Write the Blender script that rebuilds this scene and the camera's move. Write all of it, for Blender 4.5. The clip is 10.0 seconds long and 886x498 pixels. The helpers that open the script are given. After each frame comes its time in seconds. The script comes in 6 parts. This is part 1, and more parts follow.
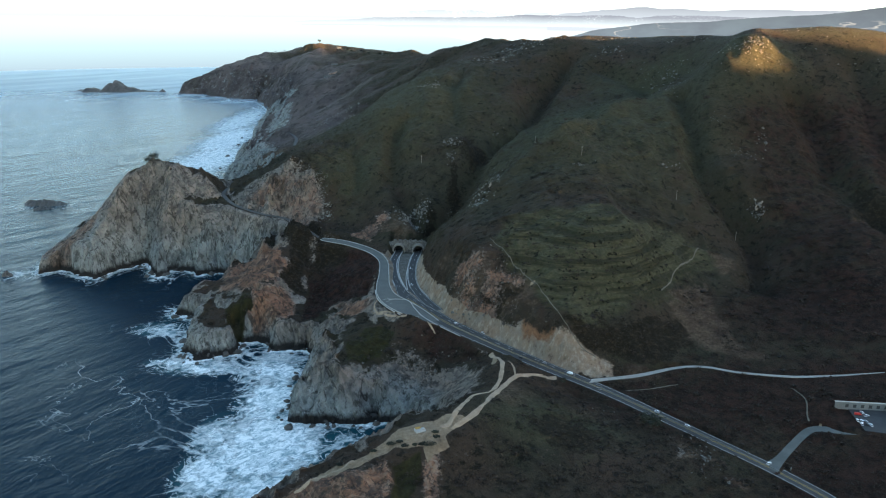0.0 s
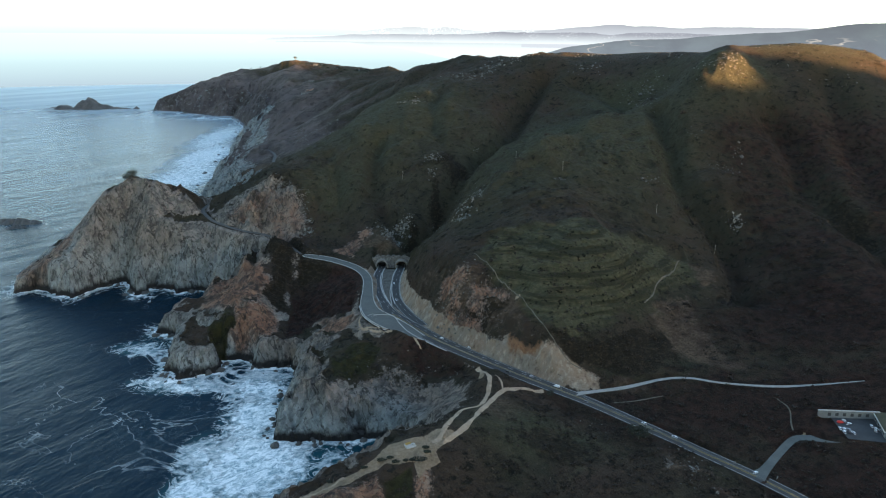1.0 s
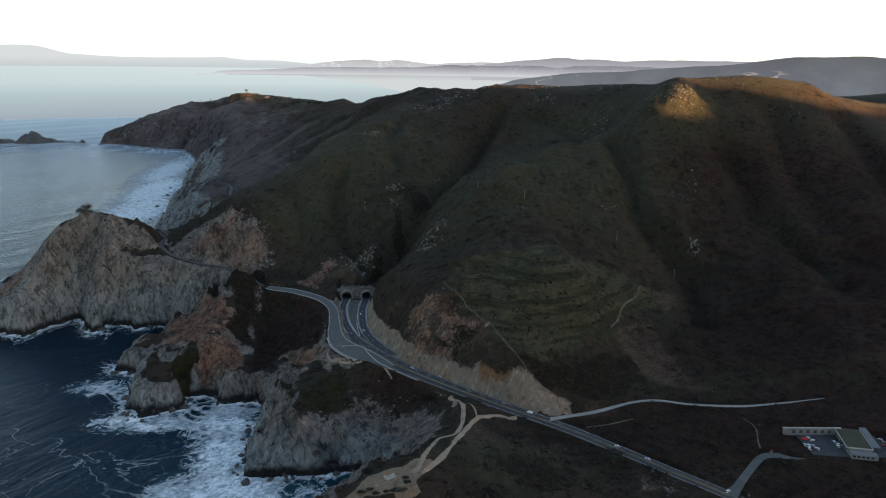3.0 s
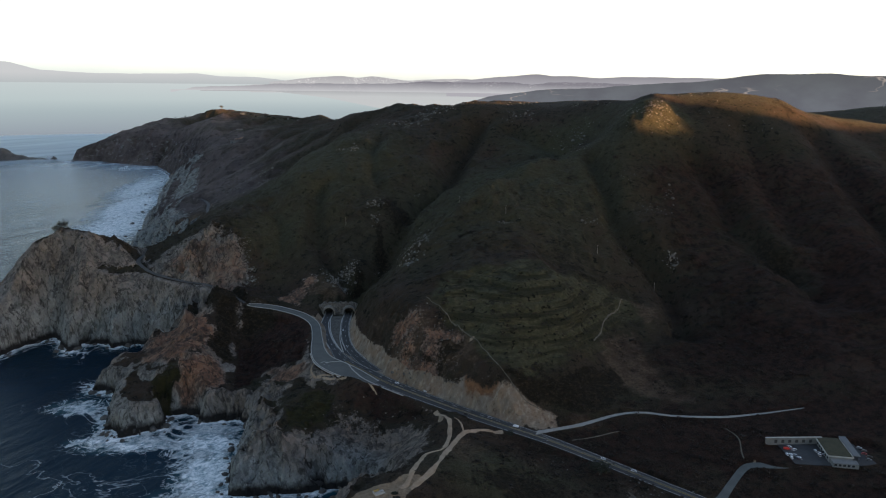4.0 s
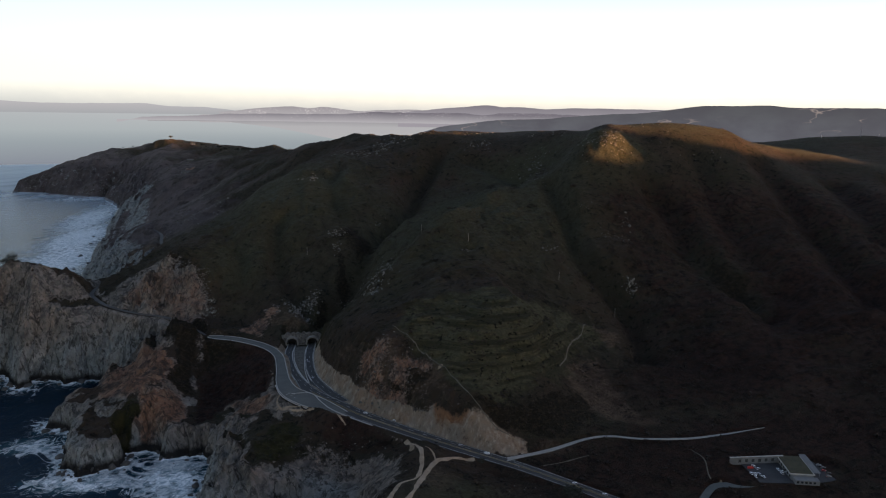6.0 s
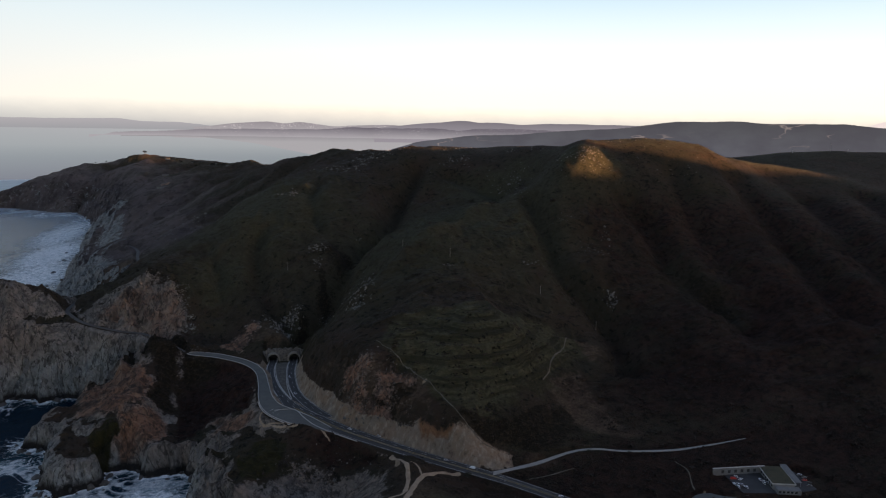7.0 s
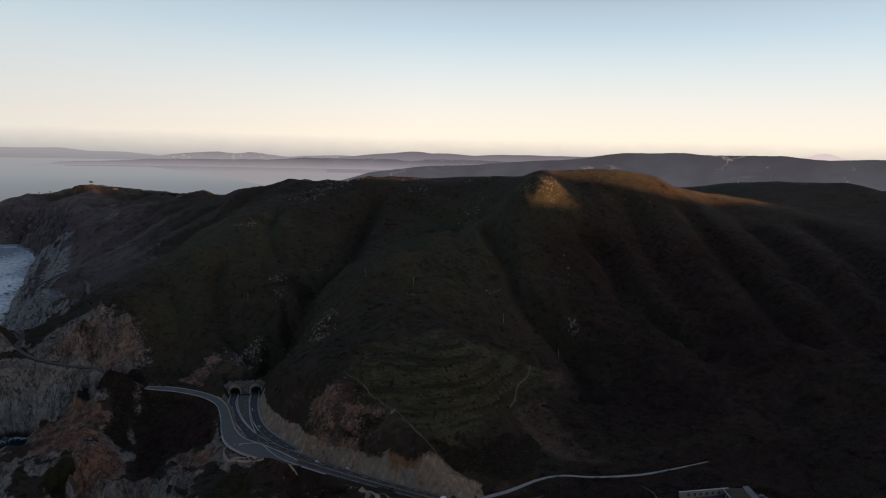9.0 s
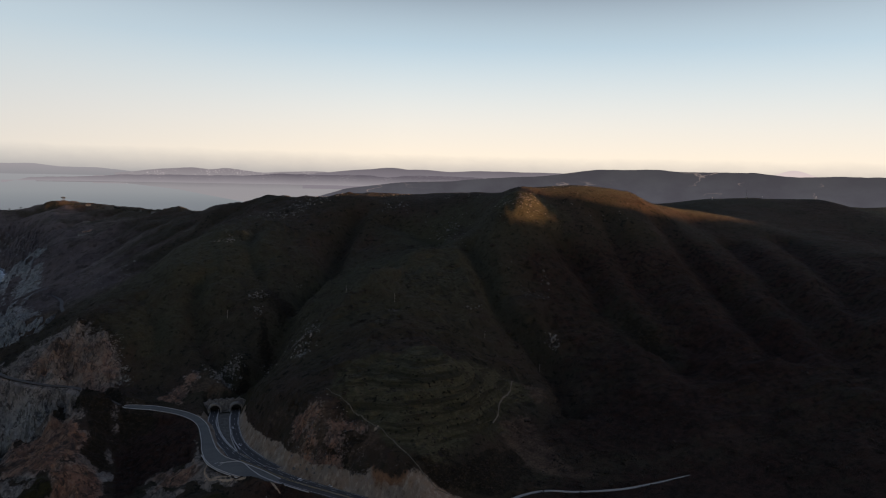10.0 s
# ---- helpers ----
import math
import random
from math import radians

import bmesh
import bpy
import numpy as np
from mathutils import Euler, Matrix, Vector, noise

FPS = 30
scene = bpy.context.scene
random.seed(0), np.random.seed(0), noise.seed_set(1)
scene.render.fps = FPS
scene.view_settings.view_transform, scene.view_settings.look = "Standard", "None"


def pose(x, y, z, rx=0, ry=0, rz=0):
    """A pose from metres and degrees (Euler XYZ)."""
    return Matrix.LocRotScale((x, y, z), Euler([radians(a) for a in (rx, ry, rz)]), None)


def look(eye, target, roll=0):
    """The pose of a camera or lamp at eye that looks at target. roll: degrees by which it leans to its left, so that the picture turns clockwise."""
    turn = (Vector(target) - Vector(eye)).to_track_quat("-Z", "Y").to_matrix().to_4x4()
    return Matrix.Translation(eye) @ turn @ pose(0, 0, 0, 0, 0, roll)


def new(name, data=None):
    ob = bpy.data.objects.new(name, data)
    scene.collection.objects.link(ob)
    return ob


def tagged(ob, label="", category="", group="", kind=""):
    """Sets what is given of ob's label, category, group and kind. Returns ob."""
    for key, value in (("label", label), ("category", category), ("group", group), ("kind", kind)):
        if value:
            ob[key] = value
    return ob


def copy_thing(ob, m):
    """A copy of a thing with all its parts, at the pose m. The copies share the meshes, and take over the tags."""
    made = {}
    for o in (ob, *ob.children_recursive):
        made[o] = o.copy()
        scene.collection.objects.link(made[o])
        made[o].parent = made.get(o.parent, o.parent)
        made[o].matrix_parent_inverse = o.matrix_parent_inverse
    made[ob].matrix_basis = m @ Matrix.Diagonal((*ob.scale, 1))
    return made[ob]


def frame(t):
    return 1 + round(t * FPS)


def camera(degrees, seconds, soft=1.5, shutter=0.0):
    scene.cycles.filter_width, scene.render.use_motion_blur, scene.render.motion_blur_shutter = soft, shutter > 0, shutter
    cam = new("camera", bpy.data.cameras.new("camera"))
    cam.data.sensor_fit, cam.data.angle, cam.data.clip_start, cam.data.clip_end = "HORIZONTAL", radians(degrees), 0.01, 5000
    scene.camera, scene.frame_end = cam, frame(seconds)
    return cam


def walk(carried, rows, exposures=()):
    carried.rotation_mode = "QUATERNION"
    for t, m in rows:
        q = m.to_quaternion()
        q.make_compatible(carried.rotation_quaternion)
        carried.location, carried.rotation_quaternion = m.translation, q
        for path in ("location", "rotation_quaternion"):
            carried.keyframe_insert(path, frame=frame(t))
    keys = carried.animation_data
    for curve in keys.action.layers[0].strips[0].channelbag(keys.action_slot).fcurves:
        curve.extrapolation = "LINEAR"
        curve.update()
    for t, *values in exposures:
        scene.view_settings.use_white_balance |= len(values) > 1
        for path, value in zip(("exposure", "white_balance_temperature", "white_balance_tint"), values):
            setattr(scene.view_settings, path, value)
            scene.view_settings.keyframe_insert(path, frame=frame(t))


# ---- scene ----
cam = camera(61.62, 10.0, soft=1.1)
# seconds, metres east, north and up, yaw, pitch, lean in degrees
ROWS = [
    (0.0, 0.00, 0.00, 363.99, 0.000, -18.042, 0.687),
    (0.5, -4.64, -0.79, 363.74, -0.975, -17.422, 0.701),
    (1.0, -9.27, -1.56, 363.49, -1.943, -16.804, 0.721),
    (1.5, -13.89, -2.32, 363.23, -2.917, -16.184, 0.738),
    (2.0, -18.49, -3.06, 362.97, -3.898, -15.579, 0.757),
    (2.5, -23.08, -3.78, 362.71, -4.876, -14.986, 0.780),
    (4.0, -36.76, -5.70, 362.09, -7.814, -13.139, 0.851),
    (4.5, -41.23, -6.23, 361.92, -8.786, -12.556, 0.899),
    (5.0, -45.66, -6.72, 361.74, -9.764, -11.984, 0.957),
    (5.5, -50.10, -7.16, 361.58, -10.740, -11.393, 1.004),
    (7.0, -63.47, -7.87, 361.14, -13.620, -9.611, 1.131),
    (7.5, -67.89, -7.94, 361.02, -14.580, -9.008, 1.168),
    (8.0, -72.29, -7.98, 360.90, -15.536, -8.419, 1.212),
    (8.5, -76.66, -8.00, 360.80, -16.489, -7.821, 1.255),
    (9.0, -81.00, -8.01, 360.73, -17.434, -7.216, 1.299),
    (9.5, -85.29, -8.02, 360.69, -18.390, -6.577, 1.346),
    (10.0, -89.58, -8.03, 360.65, -19.324, -5.932, 1.399),
]
EXPOSURES = [(0.0, 3.18, 6260, 10), (2.5, 2.49, 6530, 18), (5.5, 1.80, 6740, 26.5), (7.5, 1.46, 6850, 33), (10.0, 1.14, 6840, 34)]
walk(cam, [(t, pose(x, y, z, 90 + pitch, 0, yaw) @ pose(0, 0, 0, 0, 0, lean)) for t, x, y, z, yaw, pitch, lean in ROWS], EXPOSURES)

# ---- light: a clear dawn, the sun just over the mountain to the south-east ----
SUN_AZ, SUN_EL = radians(118), radians(4.0)
world = bpy.data.worlds.new("dawn_sky")
scene.world = world
world.use_nodes = True
wn = world.node_tree.nodes
sky = wn.new("ShaderNodeTexSky")
sky.sky_type = "NISHITA"
sky.sun_disc = False
sky.sun_elevation = SUN_EL
sky.sun_rotation = SUN_AZ
sky.altitude = 300
sky.air_density, sky.dust_density, sky.ozone_density = 1.0, 0.9, 1.4
world.node_tree.links.new(sky.outputs["Color"], wn["Background"].inputs["Color"])
wn["Background"].inputs["Strength"].default_value = 0.12

sun_data = bpy.data.lights.new("sun", "SUN")
sun_data.energy, sun_data.angle, sun_data.color = 5.0, radians(0.6), (1.0, 0.55, 0.23)
sun = new("sun", sun_data)
sun_dir = Vector((math.sin(SUN_AZ) * math.cos(SUN_EL), math.cos(SUN_AZ) * math.cos(SUN_EL), math.sin(SUN_EL)))
sun.matrix_world = look(sun_dir * 3000, (0, 0, 0))

# ---- the lie of the land ----
# Spurs, gullies and benches as lines of (east, north, height); the cliffs come from the coast line.
CREST = [(-700, 3410, 164), (-608, 3400, 202), (-545, 3330, 180), (-350, 3080, 190), (-122, 2672, 204), (-50, 2300, 222), (11, 1926, 263), (90, 1680, 295),
         (205, 1445, 305), (302, 1540, 309), (430, 1320, 322), (491, 1221, 339), (540, 1220, 338), (578, 1220, 341), (635, 1220, 340), (685, 1220, 335), (715, 1220, 329),
         (736, 1220, 319), (767, 1220, 308), (805, 1220, 304), (870, 1222, 296), (947, 1222, 285), (1060, 1180, 262), (1250, 1100, 235),
         (500, 1290, 324), (580, 1290, 322), (640, 1290, 318), (700, 1290, 306), (760, 1290, 288), (810, 1300, 276), (880, 1320, 268), (230, 1640, 290), (112, 1720, 282), (170, 1560, 294)]
BACK_HILL = [(960, 1470, 283), (1100, 1480, 306), (1187, 1450, 313), (1270, 1410, 311), (1350, 1380, 315), (1500, 1340, 285), (1850, 1280, 260), (2300, 1200, 260)]
WEST_SPUR = [(-20, 1400, 255), (-110, 1260, 205), (-190, 1150, 160), (-255, 1090, 120), (-310, 1085, 95)]
HEADLAND = [(-343, 1100, 99), (-354, 1100, 147), (-371, 1100, 119), (-396, 1100, 139), (-421, 1100, 137), (-445, 1100, 131), (-469, 1100, 111), (-491, 1096, 105),
            (-509, 1090, 78), (-524, 1075, 61), (-546, 1050, 38), (-562, 1030, 24), (-520, 1100, 66), (-552, 1090, 36), (-400, 1060, 122), (-430, 1062, 123), (-460, 1060, 116), (-370, 1062, 108),
            (-400, 1150, 100), (-450, 1150, 98), (-490, 1060, 92), (-430, 1036, 92), (-395, 1030, 90), (-360, 1034, 84)]
OLD_ROAD_BENCH = [(-190, 985, 78), (-221, 1001, 80), (-252, 1013, 82), (-279, 1029, 84), (-306, 1052, 86)]
WEST_FACE = [(-71, 1079, 144), (11, 1093, 174), (-23, 1259, 239), (-19, 964, 106), (-194, 1033, 118), (-210, 1045, 139),
             (-125, 962, 74), (-120, 1010, 98), (166, 1418, 282)]
GULLY = [(200, 1270, 225), (80, 1128, 179), (30, 1020, 130), (-8, 950, 92)]
MIDDLE_SPUR = [(363, 1205, 242), (250, 1090, 228), (140, 985, 195), (54, 904, 142), (10, 840, 112)]
MEADOW = [(175, 937, 185), (185, 746, 146), (51, 746, 132), (82, 690, 102), (22, 722, 112), (114, 633, 83), (239, 721, 90),
          (302, 818, 103), (229, 649, 66)]
EAST_FACE = [(384, 881, 133), (394, 965, 188), (504, 1038, 224), (424, 1122, 302), (430, 1150, 315), (445, 1150, 320), (461, 1150, 323), (480, 1150, 317), (496, 1150, 306), (440, 1126, 308), (478, 1126, 305), (461, 1185, 326), (455, 1105, 290), (458, 673, 92), (620, 800, 150),
             (720, 960, 210), (833, 1160, 265), (1000, 900, 240), (1300, 700, 270), (900, 500, 160)]
LOWLAND = [(345, 537, 57), (400, 526, 54), (143, 530, 46), (190, 487, 44), (257, 485, 38), (43, 498, 68), (150, 400, 30),
           (60, 400, 45), (280, 400, 32), (420, 400, 45), (600, 500, 90), (0, 250, 45), (300, 0, 60), (1200, 0, 200),
           (234, 607, 57), (309, 590, 57), (379, 592, 60), (142, 598, 51), (174, 547, 46), (92, 610, 54), (53, 642, 57), (10, 682, 60)]
NEAR_RIDGE = [(-4, 461, 75), (-36, 457, 70), (-74, 440, 59), (-99, 425, 52), (-150, 395, 30), (22, 522, 70), (55, 600, 62)]
SEAWARD = [(-94, 652, 48), (-46, 671, 51), (-34, 651, 37), (5, 639, 43), (35, 606, 55), (-1, 615, 22), (-18, 682, 61), (-206, 912, 72), (-200, 881, 68), (-177, 821, 32), (-130, 930, 76),
           (-191, 952, 101), (-213, 950, 86), (-172, 950, 88), (-161, 895, 49), (-166, 856, 35), (-174, 804, 28), (-201, 812, 53), (-218, 771, 34), (-234, 929, 52), (-253, 855, 42), (-271, 818, 32), (-265, 965, 79), (-307, 1002, 54), (-123, 772, 31), (-84, 772, 56), (73, 529, 60), (69, 456, 52), (36, 443, 52), (-30, 430, 60), (-60, 423, 62),
           (-120, 850, 50), (-60, 784, 64), (-50, 720, 62)]
SPUR_EDGE = [(-363, 1150, 98), (-392, 1136, 116), (-340, 1165, 92), (-315, 1140, 102), (-273, 1240, 122), (-235, 1300, 138), (-190, 1345, 156), (-144, 1395, 178), (-95, 1450, 200), (-53, 1500, 214),
             (-225, 1420, 128), (-180, 1480, 146), (-130, 1540, 166), (-85, 1590, 190)]
FAR_SLOPE = [(-320, 1607, 93), (-308, 1523, 92), (-370, 1669, 95), (-340, 2180, 140), (-368, 2506, 150), (-493, 1978, 11),
             (-150, 1900, 200), (-800, 3420, 165), (-950, 3380, 125), (-1080, 3290, 60), (-200, 2100, 190), (300, 2400, 190), (800, 2200, 200),
             (300, 3200, 90), (900, 3500, 60), (1500, 2500, 180), (2500, 3500, 150)]
COAST_SOUTH = [(-160, -1600), (-170, 200), (-195, 365), (-178, 412), (-130, 455), (-100, 500), (-62, 545), (-30, 565), (-14, 582), (-24, 600), (-46, 603), (-65, 598), (-94, 599),
               (-117, 599), (-138, 601), (-142, 611), (-144, 648), (-139, 696), (-135, 733), (-152, 749), (-176, 747), (-187, 745),
               (-194, 762), (-210, 769), (-224, 761), (-227, 738), (-244, 732), (-264, 718), (-284, 742), (-291, 790), (-294, 831),
               (-327, 839), (-330, 856), (-306, 882), (-286, 915), (-272, 945), (-275, 975), (-300, 994)]
COAST_NORTH = [(-322, 998), (-345, 984), (-357, 999), (-369, 1005), (-386, 1000), (-397, 973), (-408, 984), (-420, 1008), (-437, 1028), (-453, 1016), (-470, 997), (-482, 967),
               (-496, 971), (-511, 980), (-530, 995), (-549, 999), (-567, 985), (-582, 1012), (-594, 1080), (-588, 1150), (-545, 1205), (-450, 1225), (-400, 1250),
               (-410, 1350), (-440, 1450), (-467, 1536), (-475, 1607), (-490, 1696), (-538, 2030), (-583, 2389), (-625, 2653),
               (-670, 2805), (-742, 2973), (-828, 3002), (-972, 3104), (-1112, 3172), (-1142, 3242), (-1110, 3310), (-900, 3560),
               (-500, 3900), (-200, 4500), (0, 5200), (5200, 5200), (5200, -1600)]
COAST = np.array(COAST_SOUTH + COAST_NORTH, float)

# Foot paths: (east, north), with half width
PATHS = [
    ([(46, 633), (54, 610), (52, 580), (45, 553), (38, 538), (25, 529), (14, 503), (7, 482), (0, 474)], 1.9),
    ([(102, 592), (80, 590), (62, 575), (50, 552), (44, 536), (30, 505), (16, 484), (8, 474)], 2.0),
    ([(60, 608), (64, 593), (64, 579)], 0.8),
    ([(-60, 443), (-70, 437), (-84, 431), (-98, 423)], 1.6),
    ([(-70, 746), (-73, 739), (-69, 727), (-54, 712), (-36, 698)], 0.8),
    ([(-73, 728), (-55, 718), (-36, 702)], 0.9),
    ([(-16, 688), (-10, 679), (-7, 673)], 1.0),
]
FAINT_PATHS = [
    ([(162, 579), (182, 579), (207, 583)], 0.6),
    ([(303, 571), (306, 555), (299, 536), (297, 528)], 0.6),
    ([(50, 754), (70, 721), (93, 683), (108, 647), (116, 632), (128, 618), (140, 612)], 0.4),
    ([(292, 809), (272, 775), (248, 746), (235, 722), (222, 705)], 0.6),
]
MEADOW_EDGE = [(51, 751), (66, 792), (132, 790), (225, 822), (272, 827), (301, 808), (308, 785), (247, 721), (222, 684), (147, 642), (116, 631), (88, 689)]
# bare, trodden or washed-out ground: (east, north, radius east, radius north)
BARE = [(297, 529, 3, 2.5), (82, 689, 2.5, 2.5), (53, 606, 4, 9)]

# Roads: (east, north, height, half width)
SOUTHBOUND = [(-57, 922, 64.2, 5.0), (-57.2, 905, 64, 5.0), (-60.5, 880, 63.7, 4.6), (-60.5, 855, 63.4, 4.6), (-56.5, 820, 63, 4.6), (-49.5, 789, 62.6, 4.8),
              (-37.4, 752, 61.8, 8.5), (-13.3, 716, 61, 10), (10, 686, 60, 10.0), (52.6, 645, 57.5, 9), (92, 612, 54.5, 8.5),
              (138, 577, 50.5, 7.5), (174, 547.5, 46, 7), (213.5, 510.5, 42, 6.5), (252, 474, 38, 6.5), (285, 430, 35, 6.5), (310, 360, 32, 6.5), (320, 200, 32, 6.5)]
NORTHBOUND = [(-32, 924, 64.2, 5.0), (-32, 910, 64, 5.0), (-35.5, 880, 63.6, 5.0), (-37, 856, 63.3, 5.0), (-36, 815, 62.7, 5.0), (-30.7, 782, 62.2, 5.5), (-20, 752, 61.6, 6), (-5, 722, 60.9, 6)]
APRON = [(-45, 893, 64, 17), (-51, 870, 63.4, 19), (-51, 840, 63.1, 19), (-45, 795, 62.4, 17), (-30, 757, 61.5, 14)]
OLD_ROAD = [(-160, 931, 72.7, 2.6), (-157, 930, 72.6, 5), (-150, 928, 72.3, 6.6), (-138, 924, 71.8, 7.2), (-120, 916, 71, 6.8), (-90, 893, 69, 6.0), (-73.5, 862, 67.2, 5.2), (-69, 820, 65.6, 5.6),
            (-67, 784, 64.2, 7.5), (-61, 757, 63.4, 10), (-49, 738, 62.6, 13), (-30, 716, 61.6, 12), (-8, 692, 60.6, 6)]
OLD_ROAD_WEST = [(-165, 936, 73, 2.9), (-190, 970, 76, 2.9), (-221, 1001, 80, 2.9), (-252, 1013, 82, 2.9), (-279, 1029, 84, 2.9), (-306, 1052, 86, 2.9), (-328, 1085, 88, 2.9), (-340, 1120, 88, 2.9),
                 (-335, 1180, 88, 2.9), (-310, 1260, 89, 2.9), (-290, 1360, 90, 2.9), (-295, 1450, 91, 2.9), (-308, 1523, 92, 2.9), (-318, 1590, 93, 2.9), (-345, 1645, 95, 2.9), (-375, 1672, 96, 2.9), (-360, 1720, 98, 2.9)]
ACCESS_ROAD = [(128, 588, 51.3, 3.5), (147, 592, 51.6, 2.4), (177, 598, 52.5, 2.6), (214, 608, 55.5, 1.9), (239, 607, 57, 1.9), (266, 597, 57, 1.7), (309, 590, 57.2, 1.9), (345, 590, 58.5, 1.5), (370, 591, 60, 0.9), (392, 592, 61.5, 0.5)]
DRIVEWAY = [(246, 479, 38.5, 7), (256, 487, 39.2, 4.0), (273, 503, 42, 3.3), (292, 519, 45.5, 3.4), (302, 521, 47, 4.2), (318, 514, 49.5, 5), (336, 513, 51.4, 6)]
YARD = [(334, 527, 52.3, 17), (362, 524, 52.3, 20), (390, 521, 52.3, 20), (402, 520, 52.3, 17)]


def noise2(x, y, seed):
    """Smooth value noise in -1..1 over arrays."""
    xi, yi = np.floor(x), np.floor(y)
    u, v = x - xi, y - yi
    u, v = u * u * u * (u * (u * 6 - 15) + 10), v * v * v * (v * (v * 6 - 15) + 10)

    def corner(i, j):
        h = ((xi + i).astype(np.int64) * 374761393 + (yi + j).astype(np.int64) * 668265263 + seed * 974634777) & 0xFFFFFFFF
        h = ((h ^ (h >> 13)) * 1274126177) & 0xFFFFFFFF
        return ((h ^ (h >> 16)) & 0xFFFF) / 32767.5 - 1
    a = corner(0, 0) * (1 - u) + corner(1, 0) * u
    b = corner(0, 1) * (1 - u) + corner(1, 1) * u
    return a * (1 - v) + b * v


def fbm(x, y, size, octaves, seed, ridged=False):
    total, amp, s = 0, 1.0, 1.0 / size
    for k in range(octaves):
        n = noise2(x * s + 17.3 * k, y * s - 9.1 * k, seed + k)
        total = total + amp * (1 - 2 * np.abs(n) if ridged else n)
        amp, s = amp * 0.5, s * 2.03
    return total


def smooth_line(points, step):
    """A Catmull-Rom line through the points, sampled about every step metres."""
    p = np.array(points, float)
    ext = np.vstack([2 * p[0] - p[1], p, 2 * p[-1] - p[-2]])
    out = []
    for k in range(len(p) - 1):
        a, b, c, d = ext[k:k + 4]
        n = max(1, int(np.hypot(*(c - b)[:2]) / step))
        for u in np.arange(n) / n:
            out.append(0.5 * (2 * b + (c - a) * u + (2 * a - 5 * b + 4 * c - d) * u * u + (3 * b - a - 3 * c + d) * u ** 3))
    out.append(p[-1])
    return np.array(out)


def nearest(x, y, line):
    """For each place: its distance to the line, and the line's further columns there."""
    best = np.full(x.shape, 1e9)
    vals = np.zeros(x.shape + (line.shape[1] - 2,))
    for a, b in zip(line[:-1], line[1:]):
        dx, dy = b[0] - a[0], b[1] - a[1]
        u = np.clip(((x - a[0]) * dx + (y - a[1]) * dy) / (dx * dx + dy * dy + 1e-9), 0, 1)
        r = np.hypot(x - a[0] - u * dx, y - a[1] - u * dy)
        m = r < best
        best[m] = r[m]
        if line.shape[1] > 2:
            vals[m] = a[2:] + u[m][:, None] * (b[2:] - a[2:])
    return best, vals


def inside(x, y, poly):
    odd = np.zeros(x.shape, bool)
    for a, b in zip(poly, np.roll(poly, -1, 0)):
        cross = (a[1] > y) != (b[1] > y)
        odd ^= cross & (x < a[0] + (y - a[1]) * (b[0] - a[0]) / (b[1] - a[1] + 1e-12))
    return odd


KNOTS = np.array(CREST + BACK_HILL + WEST_SPUR + HEADLAND + OLD_ROAD_BENCH + WEST_FACE + GULLY + MIDDLE_SPUR + MEADOW + EAST_FACE + LOWLAND + NEAR_RIDGE + SEAWARD + SPUR_EDGE + FAR_SLOPE, float)
ROUND = 25.0


def spread(px, py, k):
    return np.sqrt((px - k[0]) ** 2 + (py - k[1]) ** 2 + ROUND ** 2) / 100


_n = len(KNOTS)
_A = np.zeros((_n + 3, _n + 3))
_A[:_n, :_n] = np.array([spread(KNOTS[:, 0], KNOTS[:, 1], k) for k in KNOTS]) - 0.02 * np.eye(_n)
_A[:_n, _n:] = np.column_stack([np.ones(_n), KNOTS[:, 0] / 1000, KNOTS[:, 1] / 1000])
_A[_n:, :_n] = _A[:_n, _n:].T
WEIGHTS = np.linalg.solve(_A, np.concatenate([KNOTS[:, 2], np.zeros(3)]))

CARVED = [smooth_line(r, 7) for r in (APRON, SOUTHBOUND, NORTHBOUND, OLD_ROAD, OLD_ROAD_WEST, ACCESS_ROAD, DRIVEWAY, YARD)]
